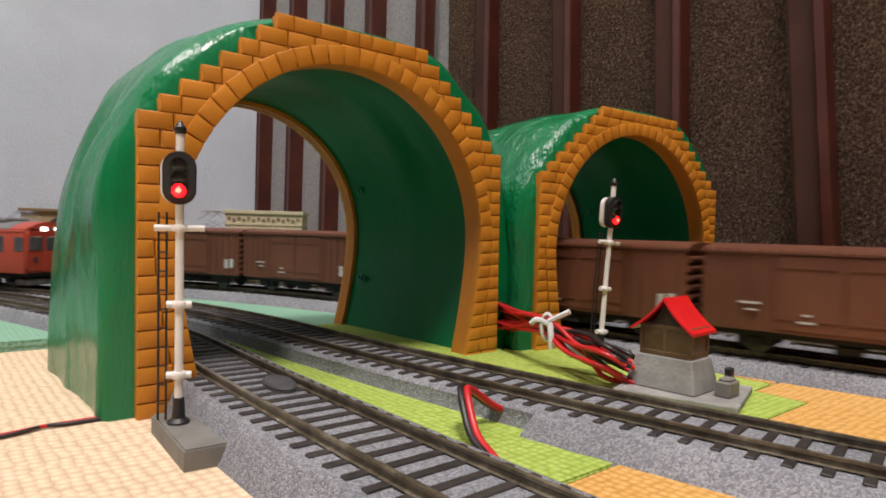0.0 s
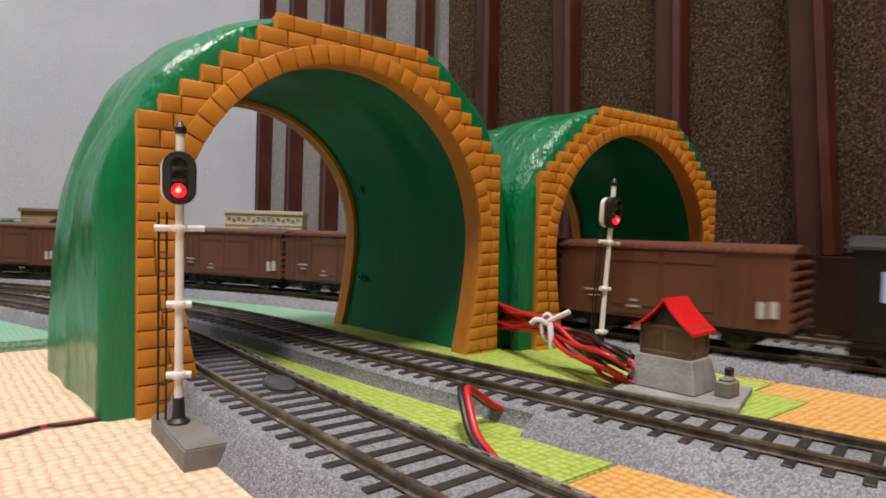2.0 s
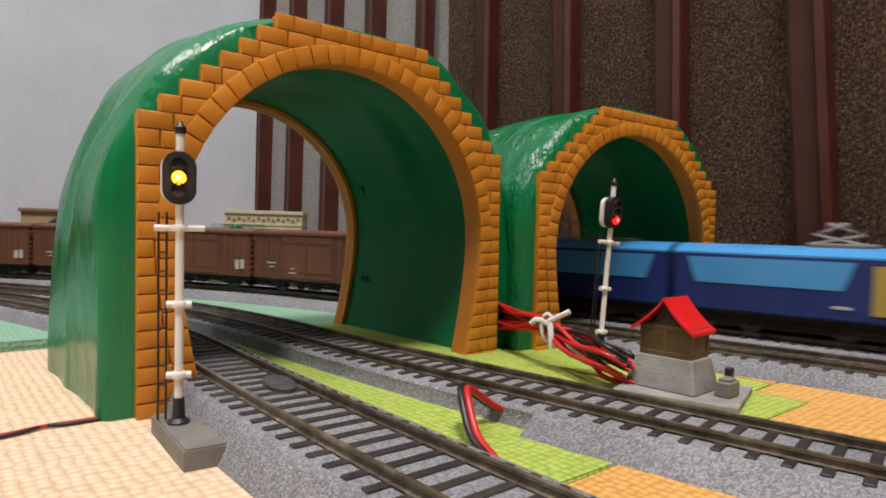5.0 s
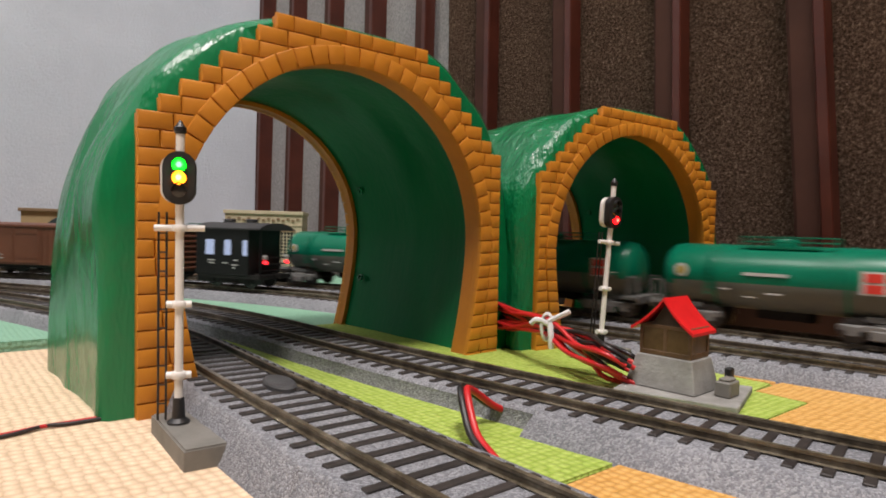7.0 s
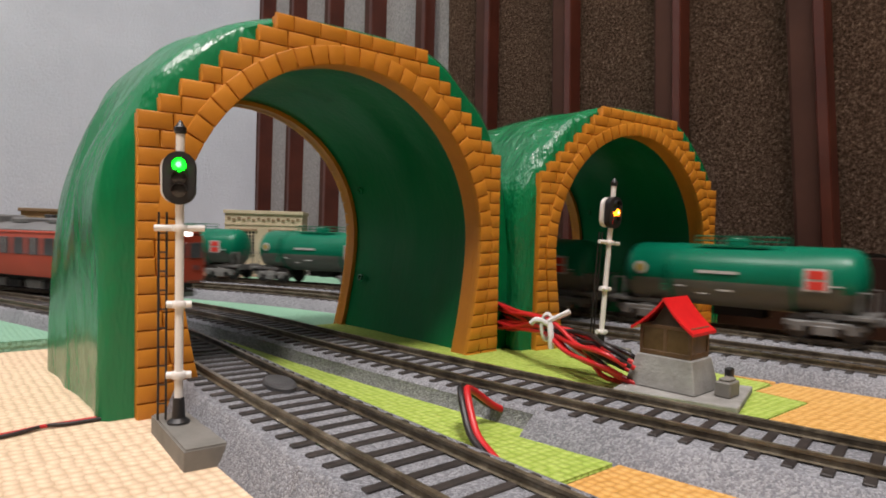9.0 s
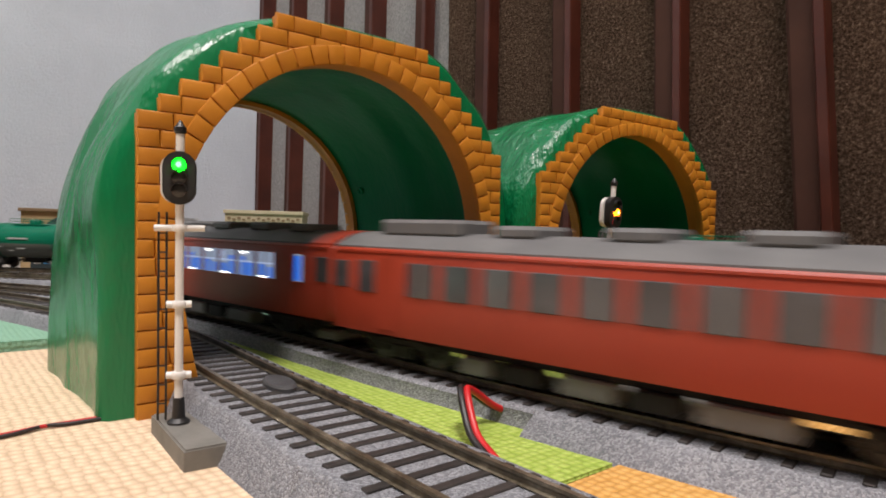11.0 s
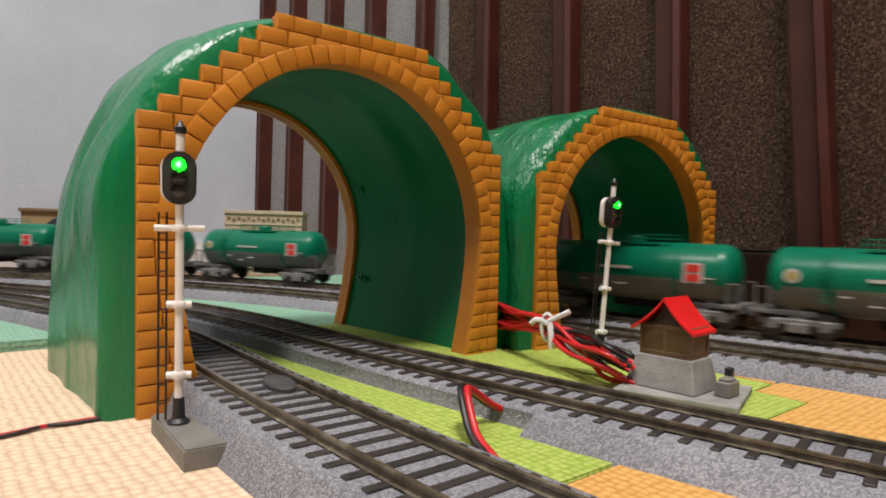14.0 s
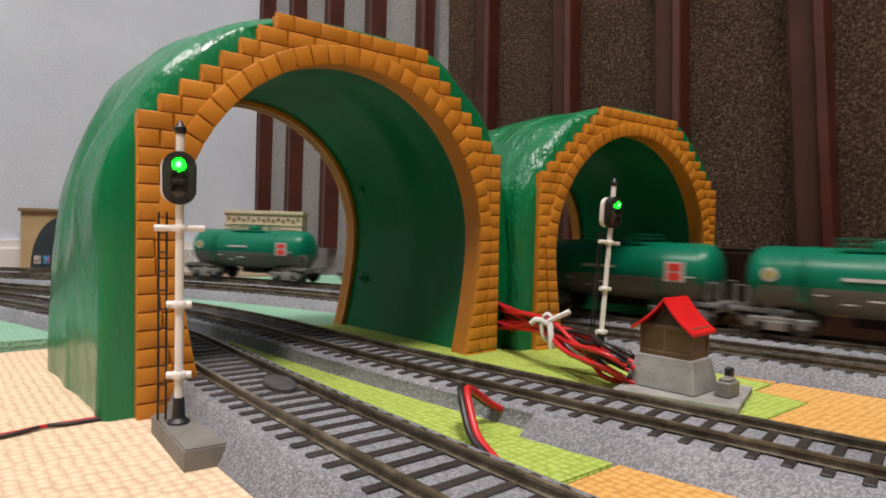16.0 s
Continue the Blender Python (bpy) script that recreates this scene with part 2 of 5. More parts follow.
# Serves the lamps and the painted glints on the coach sills.
LIT_BRIGHT = glowing("lamp_and_glint_white", (1.0, 0.98, 0.95), 4.0)
TAIL_RED = glowing("tail_lamp_red", (1.0, 0.02, 0.03), 3.5)
LENS_RED = glowing("signal_red", (1.0, 0.003, 0.005), 8.0)
BULB_RED = glowing("signal_red_bulb", (1.0, 0.10, 0.06), 7.0)
BULB_AMBER = glowing("signal_amber_bulb", (1.0, 0.62, 0.12), 7.0)
BULB_GREEN = glowing("signal_green_bulb", (0.09, 1.0, 0.13), 7.0)
LENS_AMBER = glowing("signal_amber", (1.0, 0.24, 0.008), 8.0)
LENS_GREEN = glowing("signal_green", (0.003, 1.0, 0.010), 7.0)
FACE = mottled("signal_face_plate", [(0.3, (0.022, 0.022, 0.022)), (0.7, (0.034, 0.034, 0.034))], 100, 0.6, spec=0.3)
LENS_DARK = mottled("unlit_lens", [(0.3, (0.02, 0.02, 0.02)), (0.7, (0.035, 0.035, 0.035))], 100, 0.2, moving=True)


# ---------------------------------------------------------------- mesh tools (millimetres)
def mesh_of(name, bm, mat, smooth=None):
    bmesh.ops.scale(bm, vec=(MM, MM, MM), verts=bm.verts)
    me = bpy.data.meshes.new(name)
    bmesh.ops.recalc_face_normals(bm, faces=bm.faces)
    bm.to_mesh(me)
    bm.free()
    for m in (mat if isinstance(mat, (list, tuple)) else [mat]):
        me.materials.append(m)
    if smooth is not None:
        me.polygons.foreach_set("use_smooth", [True] * len(me.polygons))
        me.set_sharp_from_angle(angle=radians(smooth))
    return me


def part(name, bm, mat, parent=None, label="", smooth=None, m=None):
    ob = new(name, mesh_of(name, bm, mat, smooth))
    ob.parent = parent
    if m is not None:
        ob.matrix_basis = m
    if label:
        tagged(ob, label)
    return ob


def thing(name, label, category, m=None, group="", kind=""):
    ob = new(name)
    ob.empty_display_size = 0.01
    if m is not None:
        ob.matrix_basis = m
    return tagged(ob, label, category, group, kind)


def at(x, y, z, rx=0, ry=0, rz=0):
    return pose(x * MM, y * MM, z * MM, rx, ry, rz)


def box(bm, x0, x1, y0, y1, z0, z1, bev=0.0, m=None, mi=0):
    vs = [bm.verts.new((x, y, z)) for x in (x0, x1) for y in (y0, y1) for z in (z0, z1)]
    idx = [(0, 1, 3, 2), (4, 6, 7, 5), (0, 4, 5, 1), (2, 3, 7, 6), (0, 2, 6, 4), (1, 5, 7, 3)]
    fs = [bm.faces.new([vs[i] for i in f]) for f in idx]
    for f in fs:
        f.material_index = mi
    if m is not None:
        bmesh.ops.transform(bm, matrix=m, verts=vs)
    if bev:
        es = list({e for f in fs for e in f.edges})
        bmesh.ops.bevel(bm, geom=es, offset=bev, segments=1, affect="EDGES", profile=0.5)
    return bm


def boxes(*rows, bev=0.0):
    bm = bmesh.new()
    for r in rows:
        box(bm, *r, bev=bev)
    return bm


def prism(bm, outline, axis, a, b, mi=0):
    """Outline of 2D points, pushed along x, y or z from a to b."""
    def p(u, v, w):
        return {"x": (w, u, v), "y": (u, w, v), "z": (u, v, w)}[axis]
    lo = [bm.verts.new(p(u, v, a)) for u, v in outline]
    hi = [bm.verts.new(p(u, v, b)) for u, v in outline]
    n = len(outline)
    fs = [bm.faces.new(lo), bm.faces.new(hi)]
    fs += [bm.faces.new((lo[i], lo[(i + 1) % n], hi[(i + 1) % n], hi[i])) for i in range(n)]
    for f in fs:
        f.material_index = mi
    return bm


def tube(bm, points, r, sides=8, caps=True):
    pts = [Vector(p) for p in points]
    rings, up = [], Vector((0.13, 0.21, 0.97))
    for i, p in enumerate(pts):
        d = (pts[min(i + 1, len(pts) - 1)] - pts[max(i - 1, 0)]).normalized()
        a = d.cross(up)
        if a.length < 0.05:
            a = d.cross(Vector((1, 0.2, 0)))
        a.normalize()
        b = d.cross(a)
        rr = r[i] if isinstance(r, (list, tuple)) else r
        rings.append([bm.verts.new(p + (a * math.cos(k * math.tau / sides) + b * math.sin(k * math.tau / sides)) * rr) for k in range(sides)])
    for q0, q1 in zip(rings, rings[1:]):
        # keep the rings from twisting
        best = min(range(sides), key=lambda k: sum((q1[(j + k) % sides].co - q0[j].co).length for j in range(sides)))
        q1[:] = q1[best:] + q1[:best]
        for j in range(sides):
            bm.faces.new((q0[j], q0[(j + 1) % sides], q1[(j + 1) % sides], q1[j]))
    if caps:
        bm.faces.new(rings[0])
        bm.faces.new(rings[-1])
    return bm


def spline(points, steps=8):
    """A smooth line through the points."""
    p = [Vector(q) for q in points]
    p = [2 * p[0] - p[1]] + p + [2 * p[-1] - p[-2]]
    out = []
    for i in range(1, len(p) - 2):
        for k in range(steps):
            t = k / steps
            out.append(0.5 * (2 * p[i] + (p[i + 1] - p[i - 1]) * t + (2 * p[i - 1] - 5 * p[i] + 4 * p[i + 1] - p[i + 2]) * t * t + (3 * p[i] - p[i - 1] - 3 * p[i + 1] + p[i + 2]) * t ** 3))
    return out + [p[-2]]


def lathe(bm, profile, axis="z", sides=20, m=None):
    """Turn (radius, height) pairs round an axis."""
    rings, made = [], []
    for r, h in profile:
        ring = []
        for k in range(sides):
            c, s = math.cos(k * math.tau / sides) * r, math.sin(k * math.tau / sides) * r
            co = {"z": (c, s, h), "x": (h, c, s), "y": (c, h, s)}[axis]
            ring.append(bm.verts.new(co))
        rings.append(ring)
        made += ring
    for q0, q1 in zip(rings, rings[1:]):
        for j in range(sides):
            bm.faces.new((q0[j], q0[(j + 1) % sides], q1[(j + 1) % sides], q1[j]))
    bm.faces.new(rings[0])
    bm.faces.new(rings[-1])
    if m is not None:
        bmesh.ops.transform(bm, matrix=m, verts=made)
    return bm


# ---------------------------------------------------------------- the lines of track
class Line:
    """A run of straights and curves; s is the way along it in mm, with s = 0 beside the camera and growing to the far left."""

    def __init__(self, x, y, heading, bends, shift=0.0, lo=-1500, hi=2600):
        # bends: (from s, curvature per metre)
        self.lo, step = lo, 4.0
        n0, n1 = int(-lo / step), int(hi / step)

        def bend(s):
            return [k for a, k in bends if s >= a][-1] / 1000
        fwd, back = [], []
        px, py, a = x, y, heading
        for i in range(n1 + 1):
            fwd.append((px, py, a))
            k = bend(i * step + step / 2)
            px, py, a = px + math.cos(a + k * step / 2) * step, py + math.sin(a + k * step / 2) * step, a + k * step
        px, py, a = x, y, heading
        for i in range(n0):
            k = bend(-i * step - step / 2)
            px, py, a = px - math.cos(a - k * step / 2) * step, py - math.sin(a - k * step / 2) * step, a - k * step
            back.append((px, py, a))
        rows = np.array(back[::-1] + fwd)
        rows[:, 0] -= np.sin(rows[:, 2]) * shift
        rows[:, 1] += np.cos(rows[:, 2]) * shift
        self.s = np.arange(len(rows)) * step - n0 * step
        self.rows = rows

    def at(self, s):
        return tuple(float(np.interp(s, self.s, self.rows[:, i])) for i in range(3))

    def side(self, s, off):
        x, y, a = self.at(s)
        return x - math.sin(a) * off, y + math.cos(a) * off

    def car(self, s, length, z):
        """Pose of a vehicle whose middle is at s, its front towards growing s."""
        x0, y0, _ = self.at(s - length * 0.34)
        x1, y1, _ = self.at(s + length * 0.34)
        return at((x0 + x1) / 2, (y0 + y1) / 2, z, rz=math.degrees(math.atan2(y1 - y0, x1 - x0)))


LINE_A = Line(57.9, 39.6, 2.317, [(-9999, 2.3), (-120, 0.0), (0, -0.43), (207, 2.46), (338, 1.06), (600, 2.3)])
LINE_B = Line(122.9, 83.8, 2.504, [(-9999, 2.1), (-150, 0.0), (0, -0.74), (243, 2.13), (388, 1.61), (640, 2.1)])
C_BENDS = [(-9999, 1.75), (-150, 0.0), (0, -0.215), (261, 2.17), (403, 1.36), (640, 1.9)]
LINE_C = Line(202, 154.1, 2.469, C_BENDS)
LINE_D = Line(202, 154.1, 2.469, C_BENDS, shift=-49)
RAIL_TOP = 12.2


# ---------------------------------------------------------------- room
CORNER = Vector((-240.0, 835.0))
ALONG = Vector((0.668, -0.744))     # the panelled wall, from the corner towards the camera's right
ACROSS = Vector((-0.744, -0.668))   # the papered wall, from the corner to the left


def plan(p, q):
    v = CORNER + ALONG * p + ACROSS * q
    return v.x, v.y


ROOM_P, ROOM_Q, CEIL = 2900.0, 2900.0, 2400.0
FLOOR_Z = -6.0


def slab(name, corners, z0, z1, mat, label, kind="structure", parent=None):
    bm = bmesh.new()
    prism(bm, corners, "z", z0, z1)
    ob = part(name, bm, mat, parent)
    return tagged(ob, label, kind=kind)


slab("floor", [plan(-60, -60), plan(ROOM_P, -60), plan(ROOM_P, ROOM_Q), plan(-60, ROOM_Q)], FLOOR_Z - 30, FLOOR_Z, FLOORING, "brown wooden floor under the play mats")
slab("ceiling", [plan(-60, -60), plan(ROOM_P, -60), plan(ROOM_P, ROOM_Q), plan(-60, ROOM_Q)], CEIL, CEIL + 40, PLASTER, "plain ceiling out of view, greyed to limit bounced light")
wall_panelled = slab("wall_east", [plan(0, 0), plan(ROOM_P, 0), plan(ROOM_P, -60), plan(0, -60)], FLOOR_Z, CEIL, GREY_CARPET, "wall covered in grey felt between wooden battens")
slab("wall_north", [plan(-60, 0.5), plan(-60, ROOM_Q), plan(0, ROOM_Q), plan(0, 0.5)], FLOOR_Z, CEIL, WALLPAPER, "white textured wallpaper wall")
# The next two walls are added behind the camera, darkened against bounce.
slab("wall_south", [plan(ROOM_P, -60), plan(ROOM_P + 60, -60), plan(ROOM_P + 60, ROOM_Q), plan(ROOM_P, ROOM_Q)], FLOOR_Z, CEIL, UNSEEN_WALL, "unseen wall, toned dark brown to cut bounced light")
slab("wall_west", [plan(-60, ROOM_Q), plan(ROOM_P + 60, ROOM_Q), plan(ROOM_P + 60, ROOM_Q + 60), plan(-60, ROOM_Q + 60)], FLOOR_Z, CEIL, UNSEEN_WALL, "unseen wall, toned dark brown to cut bounced light")

# housings over both lamps, added out of view; the second covers the fill
for cx, cy in ((150, -520), (-1000, -450)):
    lamp = thing("ceiling_lamp", "round white lamp housing, added out of view", "ceiling lamp", at(cx, cy, CEIL))
    bm = bmesh.new()
    lathe(bm, [(330, 0), (330, -55), (318, -60), (318, -20), (2, -20)], sides=40)
    part("housing", bm, WHITE_PAINT, lamp, smooth=40)

# baseboard of the papered wall, in two steps
bm = bmesh.new()
prism(bm, [plan(0, 12), plan(0, ROOM_Q), plan(9, ROOM_Q), plan(9, 12)], "z", FLOOR_Z, 22)
prism(bm, [plan(0, 12), plan(0, ROOM_Q), plan(5, ROOM_Q), plan(5, 12)], "z", 22, 31)
tagged(part("baseboard", bm, WHITE_PAINT), "white painted baseboard along the papered wall", kind="structure")
bm = bmesh.new()
prism(bm, [plan(330, 0), plan(ROOM_P, 0), plan(ROOM_P, 40), plan(330, 40)], "z", FLOOR_Z, 44)
tagged(part("baseboard_brown", bm, PLINTH), "dark red-brown low plinth below the carpeted wall", kind="structure")

# brown pile carpet hung over the felt, with a slightly slanting edge
bm = bmesh.new()
n_p, n_z = 120, 60
grid = []
for j in range(n_z + 1):
    z = 46 + (1200 - 46) * j / n_z
    row = []
    for i in range(n_p + 1):
        p = 367 - 6 * (z - 46) / 400 + (1700 - 367) * i / n_p
        x, y = plan(p, 4.5 + 1.2 * noise.noise((p * 0.02, z * 0.01, 3)))
        row.append(bm.verts.new((x, y, z)))
    grid.append(row)
for j in range(n_z):
    for i in range(n_p):
        bm.faces.new((grid[j][i], grid[j][i + 1], grid[j + 1][i + 1], grid[j + 1][i]))
back = bmesh.ops.solidify(bm, geom=bm.faces[:], thickness=-3.0)
carpet = tagged(part("wall_carpet", bm, BROWN_CARPET, smooth=60), "brown speckled pile carpet hung on the wall", "carpet")


def batten(p):
    """Upright channel: a broad flat face with a narrow raised lip at its near edge."""
    t = thing("batten", "upright red-brown wooden batten on the wall", "batten", group="battens on the wall")
    w = 20
    z0 = 30.0 if p < 330 else 44.2
    bm = bmesh.new()
    prism(bm, [plan(*o) for o in [(p - w / 2, 0 if p < 330 else 6.2), (p - w / 2, 13), (p - w / 2 + 2, 14.5), (p + w / 2 - 6, 14.5), (p + w / 2 - 6, 0 if p < 330 else 6.2)]], "z", z0, 1500)
    part("face_board", bm, BATTEN_FACE, t)
    bm = bmesh.new()
    prism(bm, [plan(*o) for o in [(p + w / 2 - 5.98, 6.2), (p + w / 2 - 5.98, 17), (p + w / 2 - 5, 18), (p + w / 2 - 0.5, 18), (p + w / 2, 17), (p + w / 2, 0 if p < 330 else 6.2)]], "z", z0, 1500)
    part("edge_lip", bm, DARK_WOOD, t)
    return t


# each board leans along the wall by a slope fitted to the camera's view
LEANS = {0: -0.02, 1: -0.015, 2: -0.015, 5: 0.014, 6: 0.030, 7: 0.036, 8: 0.075, 9: 0.075}
for i in range(17):
    p_ = 6 + 82.7 * i
    board = batten(p_)
    foot = Matrix.Translation((*(v * MM for v in plan(p_, 0)), 0.06))
    board.matrix_basis = foot @ Matrix.Rotation(math.atan(LEANS.get(i, 0.0)), 4, Vector((ACROSS.x, ACROSS.y, 0))) @ foot.inverted()

# foam mats, square to one another
T = radians(40)


def tile(p, q):
    return p * math.cos(T) - q * math.sin(T), p * math.sin(T) + q * math.cos(T)


def mat(outline, z0, z1, m, label):
    bm = bmesh.new()
    prism(bm, [tile(*o) for o in outline], "z", z0, z1)
    bmesh.ops.bevel(bm, geom=[e for e in bm.edges if abs(e.verts[0].co.z - z1) < 1e-4 and abs(e.verts[1].co.z - z1) < 1e-4], offset=0.5, segments=2, affect="EDGES")
    return tagged(part("foam_mat", bm, m), label, "play mat", "foam play mats")


def oblong(p0, p1, q0, q1):
    return [(p0, q0), (p1, q0), (p1, q1), (p0, q1)]


mat(oblong(-700, 560, -900, 289), FLOOR_Z, 0.6, CREAM, "cream foam play mat with woven relief on the floor")
# the lime and the orange mats interlock with square teeth
mat([(89.5, 73), (150, 73), (150, 67.5), (195.5, 67.5), (195.5, 84), (211, 84), (211, 266.5), (88, 266.5)], 0.65, 5, LIME, "lime green foam play mat lying on a cream one")
mat([(89.5, -380), (420, -380), (420, 83.4), (196.1, 83.4), (196.1, 66.9), (149.4, 66.9), (149.4, 72.4), (89.5, 72.4)], 0.65, 5, SAND, "orange foam play mat with toothed edge beside a lime green one")
mat(oblong(211.6, 420, 84, 266.5), 0.65, 5, SAND, "orange foam play mat under the goods tracks")
mat(oblong(-900, 87.6, 289.6, 560), FLOOR_Z, 4.4, MINT, "mint green foam play mat")
mat(oblong(88.2, 470, 267.1, 560), 0.65, 4.4, MINT, "mint green foam play mat behind a lime green one")
# pale torn backing that shows along the lime mat's edge
rng = random.Random(8)
for q0, q1 in ((134, 152), (101, 113), (84, 92)):
    bm = bmesh.new()
    n = 12
    edge = [(87.3 - 0.012 * (q0 - 130), q0 + (q1 - q0) * k / n) for k in range(n + 1)]
    far = [(a + 1.5 + rng.uniform(-0.7, 0.7), b) for a, b in reversed(edge)]
    prism(bm, [tile(*o) for o in edge + far], "z", 4.8, 5.5)
    tagged(part("mat_scrap", bm, SCRAP), "pale torn backing along the edge of a lime mat", "mat scrap", "torn mat backing")


# ---------------------------------------------------------------- track
def sweep(bm, line, s0, s1, section, step):
    n = max(2, int((s1 - s0) / step))
    rings = []
    for i in range(n + 1):
        s = s0 + (s1 - s0) * i / n
        rings.append([bm.verts.new((*line.side(s, o), z)) for o, z in section])
    m = len(section)
    for r0, r1 in zip(rings, rings[1:]):
        for j in range(m):
            bm.faces.new((r0[j], r0[(j + 1) % m], r1[(j + 1) % m], r1[j]))
    bm.faces.new(rings[0])
    bm.faces.new(rings[-1])
    return bm


bm = bmesh.new()
box(bm, -1.05, 1.05, -13.6, 13.6, 8.6, 10.25, bev=0.2)
TIE_MESH = mesh_of("tie", bm, TIE)
TIE_STEP = 6.2


def ballast_bed(line, s0, s1, base, near=20.5, far=20.5):
    """A rough-sided bed: the slopes wander a little as glued stone does."""
    bm = bmesh.new()
    n = int((s1 - s0) / 2.0)
    rings = []
    for i in range(n + 1):
        s = s0 + (s1 - s0) * i / n
        ring = []
        for k, (o, z) in enumerate(((near, base), (near - 0.8, base + 1.2), (15.8, 9.0), (14.8, 9.75), (0, 9.85), (-14.8, 9.75), (-15.8, 9.0), (-far + 0.8, base + 1.2), (-far, base))):
            j = noise.noise((s * 0.45, k * 7.3, line.rows[0, 0])) if k not in (0, 8) else 0
            ring.append(bm.verts.new((*line.side(s, o + 0.35 * j), z + 0.22 * j)))
        rings.append(ring)
    for r0, r1 in zip(rings, rings[1:]):
        for j in range(9):
            bm.faces.new((r0[j], r0[(j + 1) % 9], r1[(j + 1) % 9], r1[j]))
    bm.faces.new(rings[0])
    bm.faces.new(rings[-1])
    return bm


def track(line, label, s_near, s_far, base, near=20.5, joint=None):
    t = thing("railway_track", label, "railway track", group="model railway tracks")
    if joint is None:
        part("ballast_bed", ballast_bed(line, -60, 620, base, near), BALLAST, t, "grey speckled ballast bed", smooth=40)
    else:
        # two pieces of track meet here, the nearer one with the fuller shoulder
        part("ballast_bed", ballast_bed(line, -60, joint, base, near + 3.4), BALLAST, t, "grey speckled ballast bed", smooth=40)
        part("ballast_bed", ballast_bed(line, joint + 0.05, 620, base, near - 1.8), BALLAST, t, "grey speckled ballast bed", smooth=40)
    bm = bmesh.new()
    sec = [(20.5, 5), (15.8, 8.7), (14.8, 9.35), (-14.8, 9.35), (-15.8, 8.7), (-20.5, 5)]
    sec = [(o, 0.7 if z == 5 else z) for o, z in sec]
    sweep(bm, line, -1250, -60, sec, 20)
    sweep(bm, line, 620, 2350, sec, 20)
    part("ballast_bed", bm, BALLAST, t, "grey speckled ballast bed")
    for o in (8.25, -8.25):
        bm = bmesh.new()
        head = [(o - 0.55, 12.2), (o + 0.55, 12.2), (o + 0.55, 11.6), (o + 0.2, 11.3), (o + 0.2, 10.5), (o + 0.95, 10.25), (o - 0.95, 10.25), (o - 0.2, 10.5), (o - 0.2, 11.3), (o - 0.55, 11.6)]
        sweep(bm, line, -1250, -60, head, 20)
        sweep(bm, line, -60, 620, head, 6)
        sweep(bm, line, 620, 2350, head, 20)
        part("rail", bm, RAIL, t, "weathered metal rail", smooth=30)
    s = s_near
    while s < s_far:
        x, y, a = line.at(s)
        ob = new("tie", TIE_MESH)
        ob.parent = t
        ob.matrix_basis = at(x, y, 0, rz=math.degrees(a))
        s += TIE_STEP
    return t


track(LINE_A, "model railway track on grey ballast over a cream mat", -60, 560, 0.65, 19.5)
track(LINE_B, "model railway track on grey ballast through a tunnel", -60, 600, 4.4, 18.6, joint=116.0)
track(LINE_C, "model railway track on grey ballast under a brown goods train", -60, 620, 4.4)
track(LINE_D, "model railway track on grey ballast under a tank train", -60, 640, 4.4)


# ---------------------------------------------------------------- tunnels
W2, HS, HA, STEP_W, COURSE, DEPTH = 65.8, 79.9, 113.0, 5.35, 4.73, 95.5
R_IN, R_OUT, Z_C = 55.5, 61.4, 47.0


def inner(z):
    """Half-width of the opening at height z."""
    if z >= Z_C:
        return math.sqrt(max(0.0, R_IN ** 2 - (z - Z_C) ** 2))
    return R_IN - 7.6 * ((Z_C - z) / Z_C) ** 1.6


def outline_half(z):
    if z < HS:
        return W2
    return W2 - STEP_W * (int((z - HS) / COURSE + 1e-6) + 1)


def arch_points(r, n=28, foot=0.0):
    """From the left foot over the crown to the right foot."""
    k = r - R_IN
    pts = [(-inner(z) - k, z) for z in np.linspace(foot, Z_C, 10)]
    pts += [(-r * math.cos(a), Z_C + r * math.sin(a)) for a in np.linspace(0, math.pi, n)[1:-1]]
    return pts + [(inner(z) + k, z) for z in np.linspace(Z_C, foot, 10)]


def voussoir(p0, p1, q1, q0, d0, d1, ch=0.45):
    """A brick with softly rounded edges at its face."""
    quad = [Vector(p) for p in (p0, p1, q1, q0)]
    bm = bmesh.new()
    rows = []
    for d, k in ((d0, 0), (d1 + ch, 0), (d1 + ch * 0.35, ch * 0.22), (d1, ch * 0.85)):
        ring = []
        for i, p in enumerate(quad):
            a, b = quad[(i + 1) % 4] - p, quad[i - 1] - p
            q = p + a.normalized() * min(k, a.length * 0.4) + b.normalized() * min(k, b.length * 0.4)
            ring.append(bm.verts.new((q.x, d, q.y)))
        rows.append(ring)
    for r0, r1 in zip(rows, rows[1:]):
        for j in range(4):
            bm.faces.new((r0[j], r0[(j + 1) % 4], r1[(j + 1) % 4], r1[j]))
    bm.faces.new(rows[-1])
    return bm


